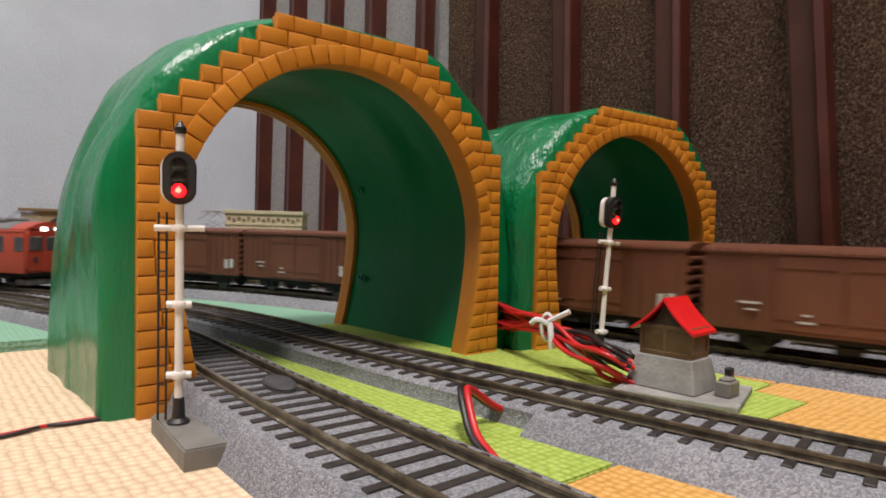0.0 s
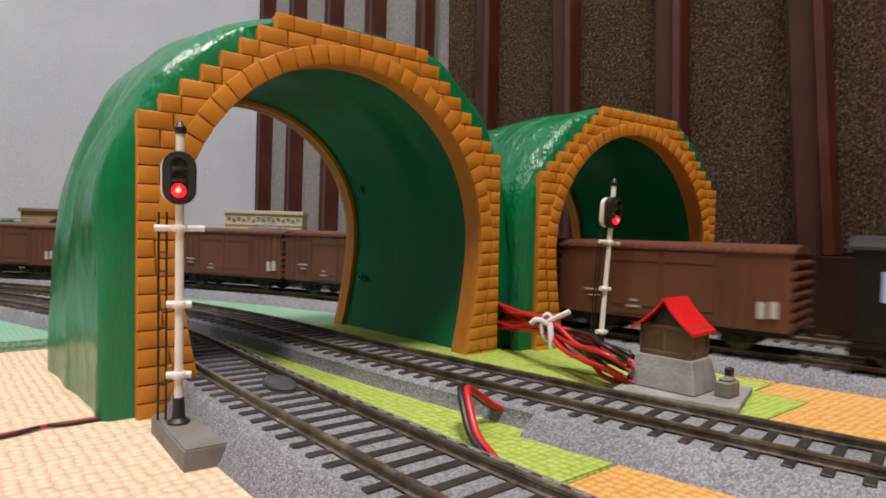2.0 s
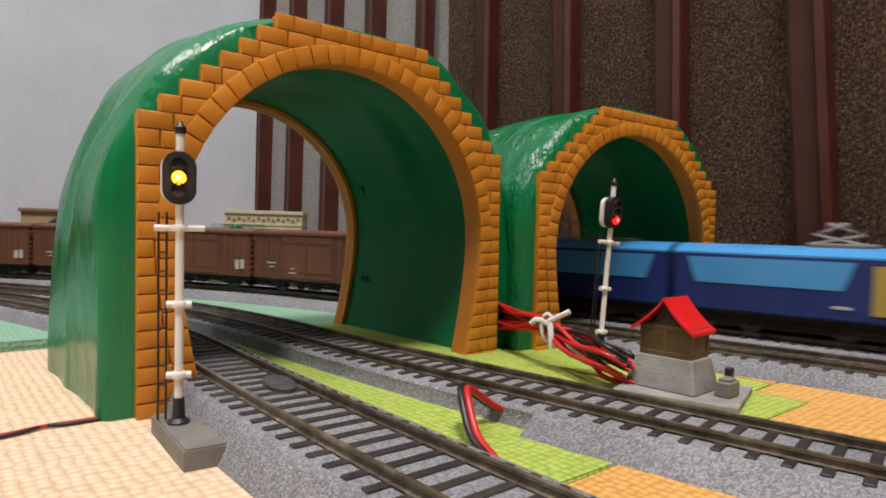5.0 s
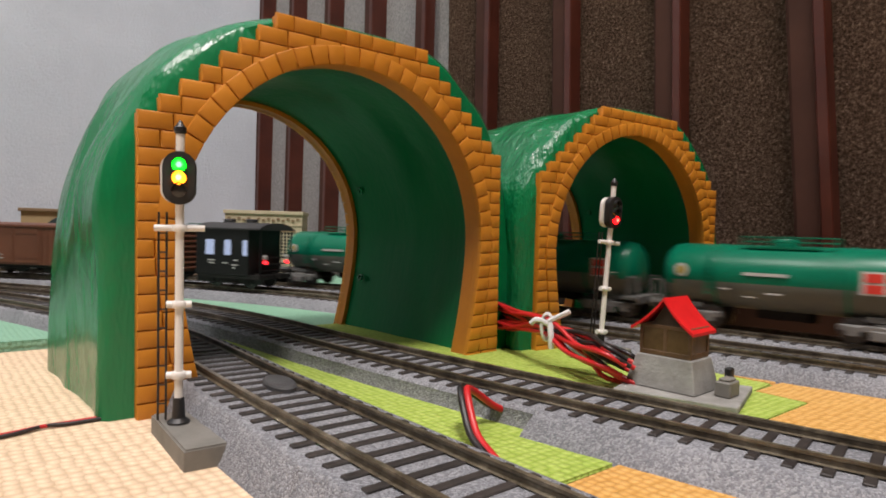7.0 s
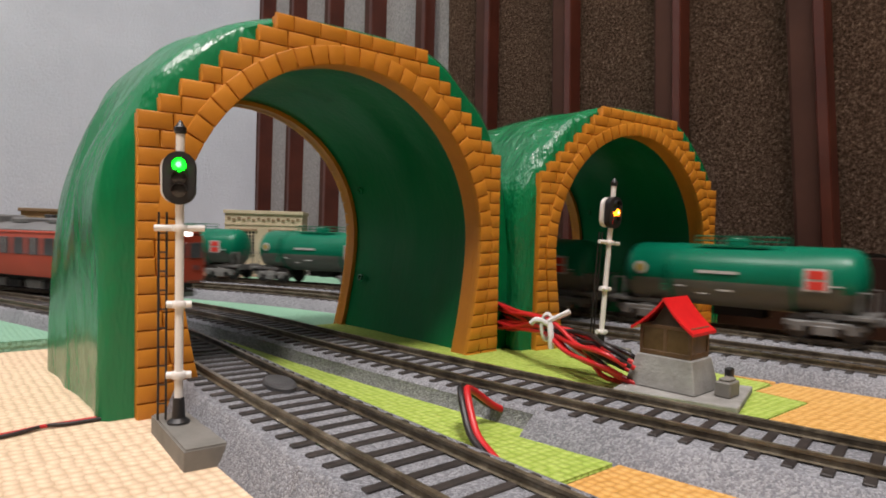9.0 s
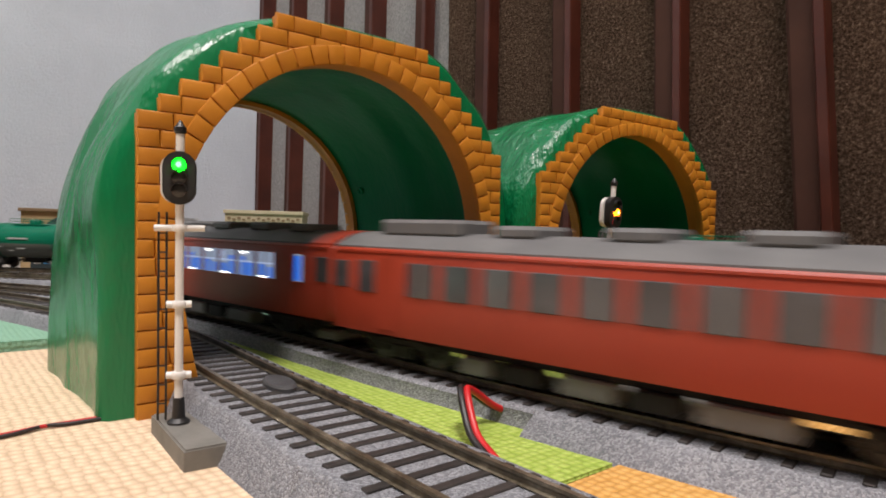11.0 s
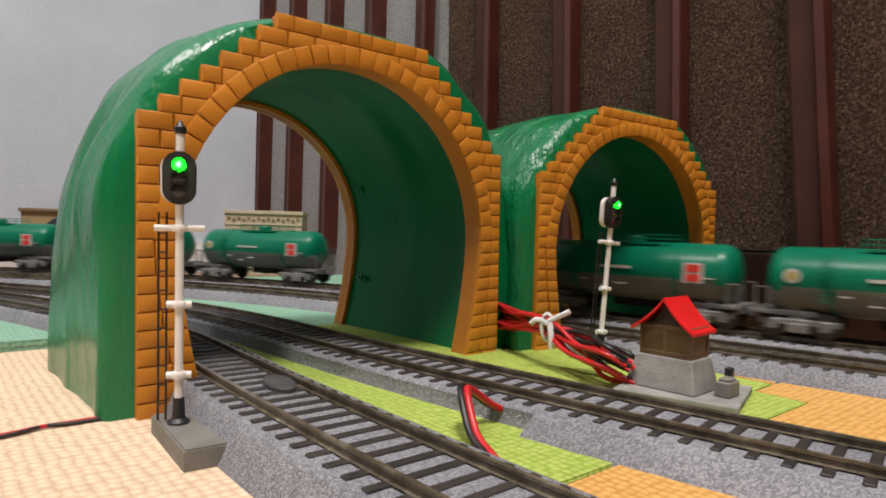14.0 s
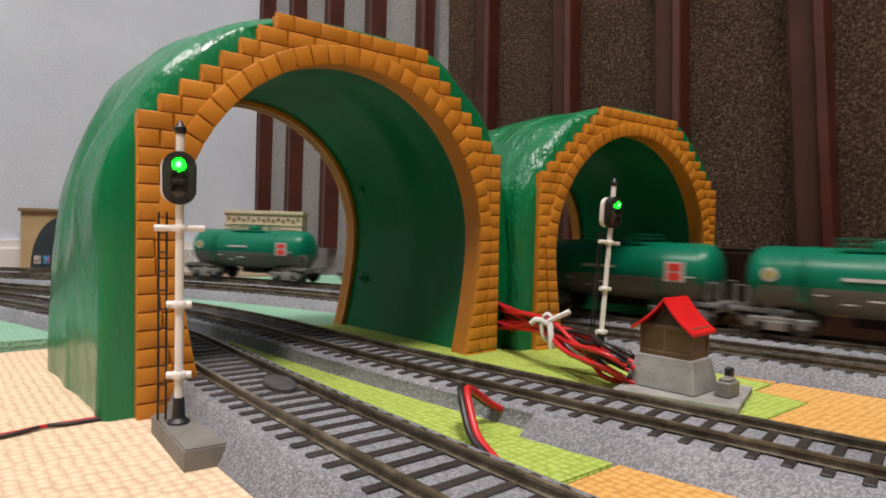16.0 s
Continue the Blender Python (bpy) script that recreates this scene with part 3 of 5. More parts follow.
def portal_slab(y0, y1, stepped=True):
    """The stepped wall, course by course, round a smooth arched ring."""
    bm = bmesh.new()
    r = R_IN + 0.25
    if not stepped:
        a, b = arch_points(r, 60), arch_points(R_OUT + 0.6, 60)
        rows = [[bm.verts.new((x, y, z)) for x, z in pts] for pts, y in ((a, y0), (b, y0), (b, y1), (a, y1))]
        for k in range(4):
            r0, r1 = rows[k], rows[(k + 1) % 4]
            for i in range(len(a) - 1):
                bm.faces.new((r0[i], r0[i + 1], r1[i + 1], r1[i]))
        return bm
    levels = [(z, inner(z) + 0.25, W2 - 0.3) for z in np.linspace(0, Z_C, 10)[:-1]]
    arc = sorted({round(Z_C + r * math.sin(a), 4) for a in np.linspace(0, math.pi / 2, 34)} | {round(HS - 0.3 + COURSE * j, 4) for j in range(8)})
    for z in arc:
        x0 = math.sqrt(max(0.0, r * r - (z - Z_C) ** 2)) if z < Z_C + r - 1e-3 else 0.0
        j = (z - (HS - 0.3)) / COURSE
        if j < -1e-3:
            levels.append((z, x0, W2 - 0.3))
        elif abs(j - round(j)) < 1e-3:
            levels.append((z, x0, W2 - 0.3 - STEP_W * round(j)))
            if round(j) < 7:
                levels.append((z, x0, W2 - 0.3 - STEP_W * (round(j) + 1)))
        else:
            levels.append((z, x0, W2 - 0.3 - STEP_W * (int(j) + 1)))
    for sx in (-1, 1):
        vs = [[bm.verts.new((sx * x, y, z)) for x, y in ((x0, y0), (x1, y0), (x1, y1), (x0, y1))] for z, x0, x1 in levels]
        for p, q in zip(vs, vs[1:]):
            flat = abs(p[0].co.z - q[0].co.z) < 1e-5
            if flat:
                bm.faces.new((p[1], p[2], q[2], q[1]))
                continue
            for k in range(4):
                if k == 3 and abs(p[3].co.x) < 1e-6 and abs(q[3].co.x) < 1e-6:
                    continue
                bm.faces.new((p[k], p[(k + 1) % 4], q[(k + 1) % 4], q[k]))
        bm.faces.new(vs[0])
        bm.faces.new(vs[-1])
    bmesh.ops.remove_doubles(bm, verts=bm.verts, dist=0.004)
    return bm


def ring_bricks():
    """(inner, inner, outer, outer) corners of the bricks of leg and arch."""
    k, quads = R_OUT - R_IN, []
    for sx in (-1, 1):
        for r in range(10):
            z0, z1 = r * 4.7 + 0.1, (r + 1) * 4.7 - 0.1
            quads.append([(sx * inner(z0), z0), (sx * inner(z1), z1), (sx * (inner(z1) + k), z1), (sx * (inner(z0) + k), z0)])
    n = 32
    for i in range(n):
        a0, a1 = math.pi * (i + 0.03) / n, math.pi * (i + 0.97) / n
        quads.append([(-math.cos(a) * r, Z_C + math.sin(a) * r) for a, r in ((a0, R_IN), (a1, R_IN), (a1, R_OUT), (a0, R_OUT))])
    return quads


def hill(u, v):
    """Outer form: u in 0..1 from left foot over the top to the right foot, v in 0..1 from front to back."""
    a = math.pi * u
    c, s = -math.cos(a), math.sin(a)
    swell = min(1.0, (v / 0.07)) ** 0.5 * (1 - 0.3 * max(0.0, (v - 0.42) / 0.58) ** 2.0)
    n = 3.0 + 0.3 * math.sin(math.pi * v)
    w, h = 65.0 + (9.2 if c < 0 else 14.5) * swell, 108.0 + 6.8 * swell
    x = math.copysign(abs(c) ** (2 / n), c) * w
    z = s ** (2 / n) * h
    # vertical folds of the moulded rock, deeper on the flanks
    fold = noise.noise((u * 7 + v * 1.4, v * 3.1, 1.7)) * 3.4 + noise.noise((u * 3, v * 4.2, 4.2)) * 3.4 + noise.noise((u * 9, v * 6.5 + u * 5, 9.2)) * 2.6 * min(1.0, 0.35 + s * 3)
    fold *= min(1.0, swell) * (1 - 0.65 * s ** 4)
    k = 1 + fold / 80
    crest = 7.5 * math.exp(-((u - 0.60) / 0.09) ** 2 - ((v - 0.42) / 0.24) ** 2)
    return x * k, DEPTH * v, max(0.0, z * (1 + fold / 120) + crest)


def tunnel(label, m, shell):
    t = thing("toy_tunnel", label, "toy tunnel", m, "toy tunnels")
    # green shell, outside and inside
    bm = bmesh.new()
    nu, nv = 160, 60
    rows = []
    for j in range(nv + 1):
        v = j / nv
        rows.append([bm.verts.new(hill(i / nu, 0.034 + 0.933 * v)) for i in range(nu + 1)])
    # turned-in edges behind the portals
    def tucked(row, fx, fz, y):
        return [bm.verts.new((p.co.x * fx, y, p.co.z * fz)) for p in row]
    rows = [tucked(rows[0], 0.87, 0.96, 3.2)] + rows + [tucked(rows[-1], 0.93, 0.97, DEPTH * 0.967)]
    for r0, r1 in zip(rows, rows[1:]):
        for i in range(nu):
            bm.faces.new((r0[i], r0[i + 1], r1[i + 1], r1[i]))
    part("hill_shell", bm, shell, t, "glossy green moulded hill with rocky folds", smooth=50)
    bm = bmesh.new()
    def lift(v):
        """The lining stands back a step behind the portals and draws in towards the far end."""
        return 1 + 0.05 * min(1.0, v / 0.12) - 0.022 * min(1.0, max(0.0, (v - 0.40) / 0.05)) - 0.034 * max(0.0, (v - 0.7) / 0.3)
    arch = arch_points(R_IN + 2.4, 60)
    inside = []
    for j in range(17):
        v = j / 16
        inside.append([bm.verts.new((x * lift(v), 4.5 + (DEPTH - 9) * v, z * (1 + (lift(v) - 1) * 0.7))) for x, z in arch])
    for r0, r1 in zip(inside, inside[1:]):
        for i in range(len(arch) - 1):
            bm.faces.new((r0[i], r1[i], r1[i + 1], r0[i + 1]))
    part("lining", bm, GREEN_LINING, t, "smooth green inner wall", smooth=50)
    part("arch_lining", portal_slab(4.05, 9.0, False), ORANGE_JOINT, t, "orange lining inside the arch", smooth=30)
    for y0, y1, sign in ((1.2, 4.0, -1), (DEPTH - 6, DEPTH - 1.2, 1)):
        wall = part("portal", portal_slab(y0, y1, sign < 0), ORANGE_JOINT, t, "orange moulded brick portal", smooth=30)
        front = y0 - 1.1 if sign < 0 else y1 + 1.1
        base = y0 + 0.5 if sign < 0 else y1 - 0.5
        many = []
        # ring of the arch
        for q4 in ring_bricks():
            many.append(voussoir(*q4, base, front + 0.3 * sign, 0.5))
        # courses
        for r in range(24 if sign < 0 else 0):
            z0, z1 = r * COURSE + 0.1, (r + 1) * COURSE - 0.1
            zm = (z0 + z1) / 2
            x1 = outline_half(zm)
            x0 = math.sqrt(max(0, (R_OUT - 1.5) ** 2 - (max(z1, Z_C) - Z_C) ** 2)) if zm > Z_C else inner(zm) + R_OUT - R_IN + 0.15
            if z1 > Z_C + R_OUT - 1.6:
                x0 = 0
            for sx in (-1, 1):
                w, x = 8.9, x1
                first = w * (0.62 if r % 2 else 1.0)
                while x - x0 > 1.6:
                    nx = max(x0, x - first)
                    if nx - x0 < 2.0:
                        nx = x0
                    a, b = nx + 0.1, x - 0.1
                    if sx < 0:
                        a, b = -b, -a
                    many.append(voussoir((a, z0), (b, z0), (b, z1), (a, z1), base, front, 0.55))
                    x, first = nx, w
        for bm in many:
            part("brick", bm, ORANGE, wall, smooth=38)
    # screw bosses on the inner wall
    for ang in (22, 100, -20):
        a = radians(ang)
        bm = bmesh.new()
        lathe(bm, [(1.7, 0), (1.7, 0.9), (1.0, 0.9), (1.0, 0.3)], "z", 14)
        turn = math.degrees(math.atan2(-math.cos(a), -math.sin(a)))
        part("screw_boss", bm, GREEN, t, smooth=40, m=at(math.cos(a) * (R_IN + 2.6), DEPTH * 0.85, Z_C + math.sin(a) * (R_IN + 2.6), 0, turn, 0))
    return t


tunnel("green hill toy tunnel with orange brick portal over two tracks", at(-27.35, 201.0, 0.6, 0, -0.6, math.degrees(0.709)), GREEN)
k2 = 0.92
far_tunnel = tunnel("green hill toy tunnel with orange brick portal over the goods tracks", at(95.27 * k2, 304.9 * k2, 2.2, 0, 0.3, math.degrees(0.606)), GREEN_ROUGH)
far_tunnel.scale = (k2, k2, k2)


# ---------------------------------------------------------------- signals
def signal(label, m, height=70.0, facing=0.0):
    """A colour-light signal: its local +y is the way the lamps look."""
    t = thing("railway_signal", label, "railway signal", m, "railway signals")
    bm = bmesh.new()
    tube(bm, [(0, 0, 5), (0, 0, height - 3)], 0.98, 14)
    part("post", bm, WHITE, t, "white enamelled post", smooth=40)
    bm = bmesh.new()
    lathe(bm, [(2.5, 4.2), (2.5, 5.1), (1.5, 5.9), (1.25, 10.5), (1.0, 10.6)], sides=18)
    part("foot", bm, BLACK, t, "black post foot", smooth=35)
    bm = bmesh.new()
    lathe(bm, [(0.9, height - 3.2), (1.35, height - 2.6), (1.35, height - 1.6), (0.8, height - 0.9), (0.35, height)], sides=14)
    part("finial", bm, BLACK, t, "dark finial", smooth=35)
    for z, l, r in ((height - 24.6, 5.4, 0.75), (height - 42.2, 2.7, 0.85), (height - 58.6, 2.7, 0.85)):
        bm = bmesh.new()
        tube(bm, [(-l, 0, z), (l, 0, z)], r, 10)
        lathe(bm, [(1.55, z - 0.8), (1.75, z - 0.4), (1.75, z + 0.4), (1.55, z + 0.8)], sides=14)
        part("bracket", bm, WHITE, t, "white bracket", smooth=40)
    # ladder behind the post
    for dx in (4.6, 2.9):
        bm = bmesh.new()
        tube(bm, [(dx, -1.2, 5.2), (dx, -1.2, height - 21)], 0.28, 6)
        part("ladder_rail", bm, BLACK, t)
    z = 9.0
    while z < height - 22:
        bm = bmesh.new()
        tube(bm, [(4.6, -1.2, z), (2.9, -1.2, z)], 0.2, 5)
        part("rung", bm, BLACK, t)
        z += 4.4
    # lamp head
    hz = height - 13.2
    bm = bmesh.new()
    n = 28
    ring = []
    for i in range(n):
        a = math.tau * i / n
        x, zz = 3.55 * math.cos(a), 3.55 * math.sin(a)
        ring.append((x, hz + zz + (2.5 if zz >= 0 else -2.5)))
    prism(bm, ring, "y", -0.6, 2.0)
    head = part("lamp_head", bm, BLACK, t, "black oval lamp head", smooth=35)
    bm = bmesh.new()
    prism(bm, [(x * 0.9, hz + (zz - hz) * 0.93) for x, zz in ring], "y", 1.9, 2.12)
    part("face_plate", bm, FACE, t, "dark face plate")
    bm = bmesh.new()
    prism(bm, [(x * 0.93 + 1.0, hz + (zz - hz) * 0.95) for x, zz in ring], "y", -2.2, -0.65)
    part("rear_box", bm, WHITE, t, "white box behind the lamps", smooth=35)
    lenses = []
    for dz, mat_, bulb_ in ((2.9, LENS_GREEN, BULB_GREEN), (0.0, LENS_AMBER, BULB_AMBER), (-2.9, LENS_RED, BULB_RED)):
        bm = bmesh.new()
        # one half glows, the other is dark glass; the disc turns over
        prof_lit = [(0.05, 1.3), (0.62, 1.2), (1.15, 0.85), (1.48, 0.4), (1.55, 0.02)]
        prof = [(1.55, -0.02), (1.0, -0.25), (0.05, -0.3)]
        lathe(bm, prof_lit + prof, "y", 18)
        for f in bm.faces:
            c = f.calc_center_median()
            f.material_index = 1 if c.y <= 0.0 else 2 if c.y > 1.1 and math.hypot(c.x, c.z) < 0.65 else 0
        lens = part("lens", bm, [mat_, LENS_DARK, bulb_], t, smooth=60, m=at(0, 2.16, hz + dz))
        lenses.append(lens)
        bm = bmesh.new()
        pts = [(1.85 * math.cos(a), 1.85 * math.sin(a)) for a in np.linspace(0.05, math.pi - 0.05, 12)]
        out = pts + [(x * 0.84, y * 0.84) for x, y in reversed(pts)]
        prism(bm, [(x, hz + dz + y) for x, y in out], "y", 1.9, 3.3)
        part("hood", bm, BLACK, t, "black lamp hood", smooth=40)
    return t, lenses


NEAR_SIGNAL, NEAR_LENSES = signal("white-posted colour-light signal on a grey base beside the track", at(-60.3, 143.4, 0.6, 0, 0.5, 197), 74.4)
FAR_SIGNAL, FAR_LENSES = signal("white-posted colour-light signal beside the goods tracks", at(60.2, 234.5, 4.6, 0, -4.4, 214), 69.0)
# plinths are cast on to the tracks' edges
bm = bmesh.new()
prism(bm, [(-69.5, 149.5), (-51.6, 125.5), (-41.5, 133.0), (-41.0, 143.5), (-56.5, 157)], "z", 0.6, 5.2)
bmesh.ops.bevel(bm, geom=[e for e in bm.edges if e.verts[0].co.z > 5 and e.verts[1].co.z > 5], offset=0.4, segments=2, affect="EDGES")
part("plinth", bm, GREY_BASE, NEAR_SIGNAL, "grey cast plinth", smooth=30, m=NEAR_SIGNAL.matrix_basis.inverted())
bm = bmesh.new()
box(bm, -9, 9, -8, 8, 5.0, 9.0, bev=0.5, m=Matrix.Translation((60.6, 234.5, 0)) @ Euler((0, 0, radians(-40))).to_matrix().to_4x4())
part("plinth", bm, GREY_BASE, FAR_SIGNAL, "grey cast plinth", smooth=30, m=FAR_SIGNAL.matrix_basis.inverted())


# ---------------------------------------------------------------- signal hut
def signal_hut():
    t = thing("signal_hut", "small red-roofed hut on a grey stone base beside the track", "model hut", at(71.8, 184.8, 5.0, 0, 0, -47))
    bm = bmesh.new()
    box(bm, -15.5, 18, -15, 14.5, 0, 2.0, bev=0.3)
    part("base_plate", bm, CONCRETE, t, "grey base plate", m=at(0, 0, 0, rz=14))
    bm = bmesh.new()
    lo, hi = [(-13, -9.5), (9, -9.5), (9, 6.5), (-13, 6.5)], [(-10.2, -7.6), (7, -7.6), (7, 5), (-10.2, 5)]
    a, b = [bm.verts.new((*p, 2.0)) for p in lo], [bm.verts.new((*p, 11.5)) for p in hi]
    bm.faces.new(a), bm.faces.new(b)
    for i in range(4):
        bm.faces.new((a[i], a[(i + 1) % 4], b[(i + 1) % 4], b[i]))
    bmesh.ops.bevel(bm, geom=bm.edges[:], offset=0.35, segments=1, affect="EDGES")
    part("stone_base", bm, CONCRETE, t, "tapered grey stone base")
    # cabin: posts, sills and panes
    x0, x1, y0, y1, z0, z1 = -9.6, 6.4, -7.0, 4.4, 11.5, 20.6
    bm = bmesh.new()
    box(bm, x0, x1, y0, y1, z0, z0 + 1.5, bev=0.15)
    box(bm, x0, x1, y0, y1, z1 - 1.1, z1, bev=0.15)
    for x in (x0 + 0.5, (x0 + x1) / 2, x1 - 0.5):
        for y in (y0 + 0.5, y1 - 0.5):
            box(bm, x - 0.5, x + 0.5, y - 0.5, y + 0.5, z0 + 1.5, z1 - 1.1)
    part("cabin_frame", bm, HUT_WOOD, t, "brown cabin frame")
    for r in ((x0 + 1, (x0 + x1) / 2 - 0.5, y0 + 0.25, y0 + 0.55), ((x0 + x1) / 2 + 0.5, x1 - 1, y0 + 0.25, y0 + 0.55), (x0 + 1, x1 - 1, y1 - 0.55, y1 - 0.25), (x0 + 0.25, x0 + 0.55, y0 + 1, y1 - 1), (x1 - 0.55, x1 - 0.25, y0 + 1, y1 - 1)):
        part("pane", box(bmesh.new(), *r, z0 + 1.5, z1 - 1.1), HUT_PANE, t, "brown pane, colour lightened for reflections")
    # gable ends face along x; the ridge runs across
    rx, rz = -1.6, 28.8
    bm = bmesh.new()
    prism(bm, [(x0 + 0.3, z1), (x1 - 0.8, z1), ((rx + x1) / 2, rz - 7.6), (rx, rz - 1.8), ((rx + x0) / 2, rz - 7.6)], "y", y0 + 0.2, y1 - 0.2)
    part("gable", bm, GABLE, t, "brown gable, darkened for the shade under the roof")
    for sx, xe in ((-1, x0 - 2.2), (1, x1 + 1.2)):
        bm = bmesh.new()
        n = 8
        top, under = [], []
        for i in range(n + 1):
            f = i / n
            x = rx + (xe - rx) * f
            z = rz - (rz - z1 + 1.2) * (f ** 0.9) + 0.5 * math.sin(f * math.pi) * -1.2
            top.append((x, z))
            under.append((x, z - 0.9))
        prism(bm, top + under[::-1], "y", y0 - 1.8, y1 + 1.8)
        part("roof", bm, ROOF_RED, t, "bright red sloping roof", smooth=30)
    bm = bmesh.new()
    box(bm, 11.6, 16.0, -3.2, 3.6, 2.0, 6.4, bev=0.4)
    box(bm, 12.2, 15.4, -2.2, 2.6, 6.4, 7.2, bev=0.3)
    part("equipment_box", bm, GREY_BASE, t, "dark grey equipment box")
    part("knob", box(bmesh.new(), 11.6, 13.8, 3.0, 5.2, 6.0, 9.4, bev=0.4), BLACK, t, "black knob")
    return t


signal_hut()


# ---------------------------------------------------------------- wires
def wire(points, r, m, label):
    bm = bmesh.new()
    tube(bm, spline(points, 9), r, 9)
    return tagged(part("wire", bm, m, smooth=60), label, "wire", "wires")


rng = random.Random(11)
START, TIED, END = Vector((20, 262, 20)), Vector((37, 216, 18.5)), Vector((52.5, 189, 9.5))
for i in range(18):
    o = Vector((rng.uniform(-3, 3), rng.uniform(-4, 4), rng.uniform(-8.5, 6.5)))
    t_ = Vector((rng.uniform(-2.2, 2.2), rng.uniform(-2, 2), rng.uniform(-2.4, 3.2)))
    e = Vector((rng.uniform(-5, 5), rng.uniform(-3, 6), rng.uniform(-2.5, 9)))
    sag = Vector((rng.uniform(-3, 3), rng.uniform(-3, 3), rng.uniform(-3.5, 1.5)))
    red = i % 3 != 0
    pts = [START + o * 1.1 + Vector((-6, 16, 1)), START + o, (START + TIED) / 2 + (o + t_) / 2 + Vector((0, 0, -1)), TIED + t_, (TIED + END) / 2 + (t_ + e) / 2 + sag + Vector((2, 2, 0)), END + e, END + e * 0.8 + Vector((6, -3, -2))]
    pts = [Vector((p.x, p.y, max(p.z, 6.2))) for p in pts]
    wire(pts, 0.78, WIRE_RED if red else WIRE_BLACK, ("red" if red else "black") + " insulated wire in a bundle beside the tunnel")
bm = bmesh.new()
for a0, k in ((0, 1.0), (0.7, 0.86)):
    ring = []
    for i in range(15):
        a = math.tau * i / 14
        ring.append(TIED + Vector((0.9 * a0 + 3.2 * k * math.cos(a) * 0.55, 0.5 * a0 - 3.2 * k * math.cos(a) * 0.25, 4.6 * k * math.sin(a) + 0.6)))
    tube(bm, ring, 0.75, 7)
tube(bm, spline([TIED + Vector((0, -3, 3)), TIED + Vector((4, -5, 5.5)), TIED + Vector((6.5, -6, 7))], 4), 0.95, 7)
tube(bm, spline([TIED + Vector((0, -3, 2)), TIED + Vector((-4, -3, 3.5)), TIED + Vector((-6, -2, 2.0))], 4), 0.95, 7)
tube(bm, spline([TIED + Vector((0.5, -3.5, 2.5)), TIED + Vector((0.5, -5, -2)), TIED + Vector((0.8, -5, -6))], 4), 1.05, 7)
tagged(part("cable_tie", bm, TAPE, smooth=50), "twisted white tie round a bundle of wires", "cable tie")
# feeder pair that crosses the strip of mat between the two tracks
for dx, m_ in ((0.0, WIRE_BLACK), (1.5, WIRE_RED)):
    wire([(22 + dx, 156 - dx, 9), (14 + dx, 153 - dx, 8.2), (6.2 + dx, 146.5 - dx * 0.5, 14.2), (5.0 + dx, 142 - dx * 0.5, 14.2), (6.8 + dx, 134 - dx * 0.3, 8), (9.5 + dx, 128.5 - dx * 0.3, 5.6), (12 + dx, 123, 4.2)], 0.85, m_, ("black" if dx == 0 else "red") + " feeder wire looping between the tracks")
for dx, m_, c_ in ((0.7, WIRE_BLACK, "black"), (-0.2, WIRE_RED, "red")):
    wire([(-150 + dx, 95, 1.2), (-118 + dx, 124, 1.2), (-101.4 + dx, 142.8 - dx, 1.2), (-96 + 0.3 * dx, 149.4 + 0.4 * dx, 1.4), (-90.7 + dx, 154.6 - dx, 1.2), (-82 + dx, 162, 1.3)], 0.5, m_, "thin " + c_ + " wire lying on the cream mat")
# small switch motor cover on the near track
bm = bmesh.new()
lathe(bm, [(5.6, 9.2), (5.6, 10.9), (5.0, 11.4)], sides=24)
bmesh.ops.scale(bm, vec=(1.45, 0.68, 1), verts=bm.verts)
ob = part("track_cover", bm, COVER_GREY, smooth=35, m=at(*LINE_A.side(157, -4.0), 0, rz=122))
tagged(ob, "grey oval cover between the rails", "track cover")


# ---------------------------------------------------------------- model buildings behind the tracks
def brick_house():
    t = thing("model_building", "beige model building with dentilled cornice behind the tracks", "model building", at(-177, 612, 4.0 - 0.0, 0, 0, 6))
    w, d, h = 37.0, 24.0, 62.0
    bm = bmesh.new()
    box(bm, -w, w, 0, 2 * d, 0, h)
    part("wall", bm, BEIGE, t)
    bm = bmesh.new()
    box(bm, -w - 1.2, w + 1.2, -1.4, 2 * d + 1, h - 2.0, h + 1.4, bev=0.3)
    box(bm, -w - 0.5, w + 0.5, -0.7, 2 * d, h - 13, h - 11.6)
    part("cornice", bm, BEIGE, t)
    for i in range(15):
        x = -w + 4 + i * (2 * w - 8) / 14
        z = h - 7.5 - (1.6 if i % 2 else 0)
        part("dentil", box(bmesh.new(), x - 1.5, x + 1.5, -0.8, 0.1, z, z + 2.2), TAN_DARK, t)
    for cx in (-19, 18):
        win = part("window", boxes((cx - 11, cx + 11, -0.5, 0.05, h - 42, h - 19)), GLASS_DARK, t, "small-paned window")
        bm = bmesh.new()
        for k in range(8):
            x = cx - 11 + k * 22 / 7
            box(bm, x - 0.35, x + 0.35, -0.9, -0.45, h - 42, h - 19)
        for k in range(8):
            z = h - 42 + k * 23 / 7
            box(bm, cx - 11, cx + 11, -0.9, -0.45, z - 0.35, z + 0.35)
        part("glazing_bar", bm, BEIGE, win)
        part("lintel", box(bmesh.new(), cx - 13, cx + 13, -1.4, 0, h - 19, h - 16.8), TAN_DARK, t)
    return t


brick_house()


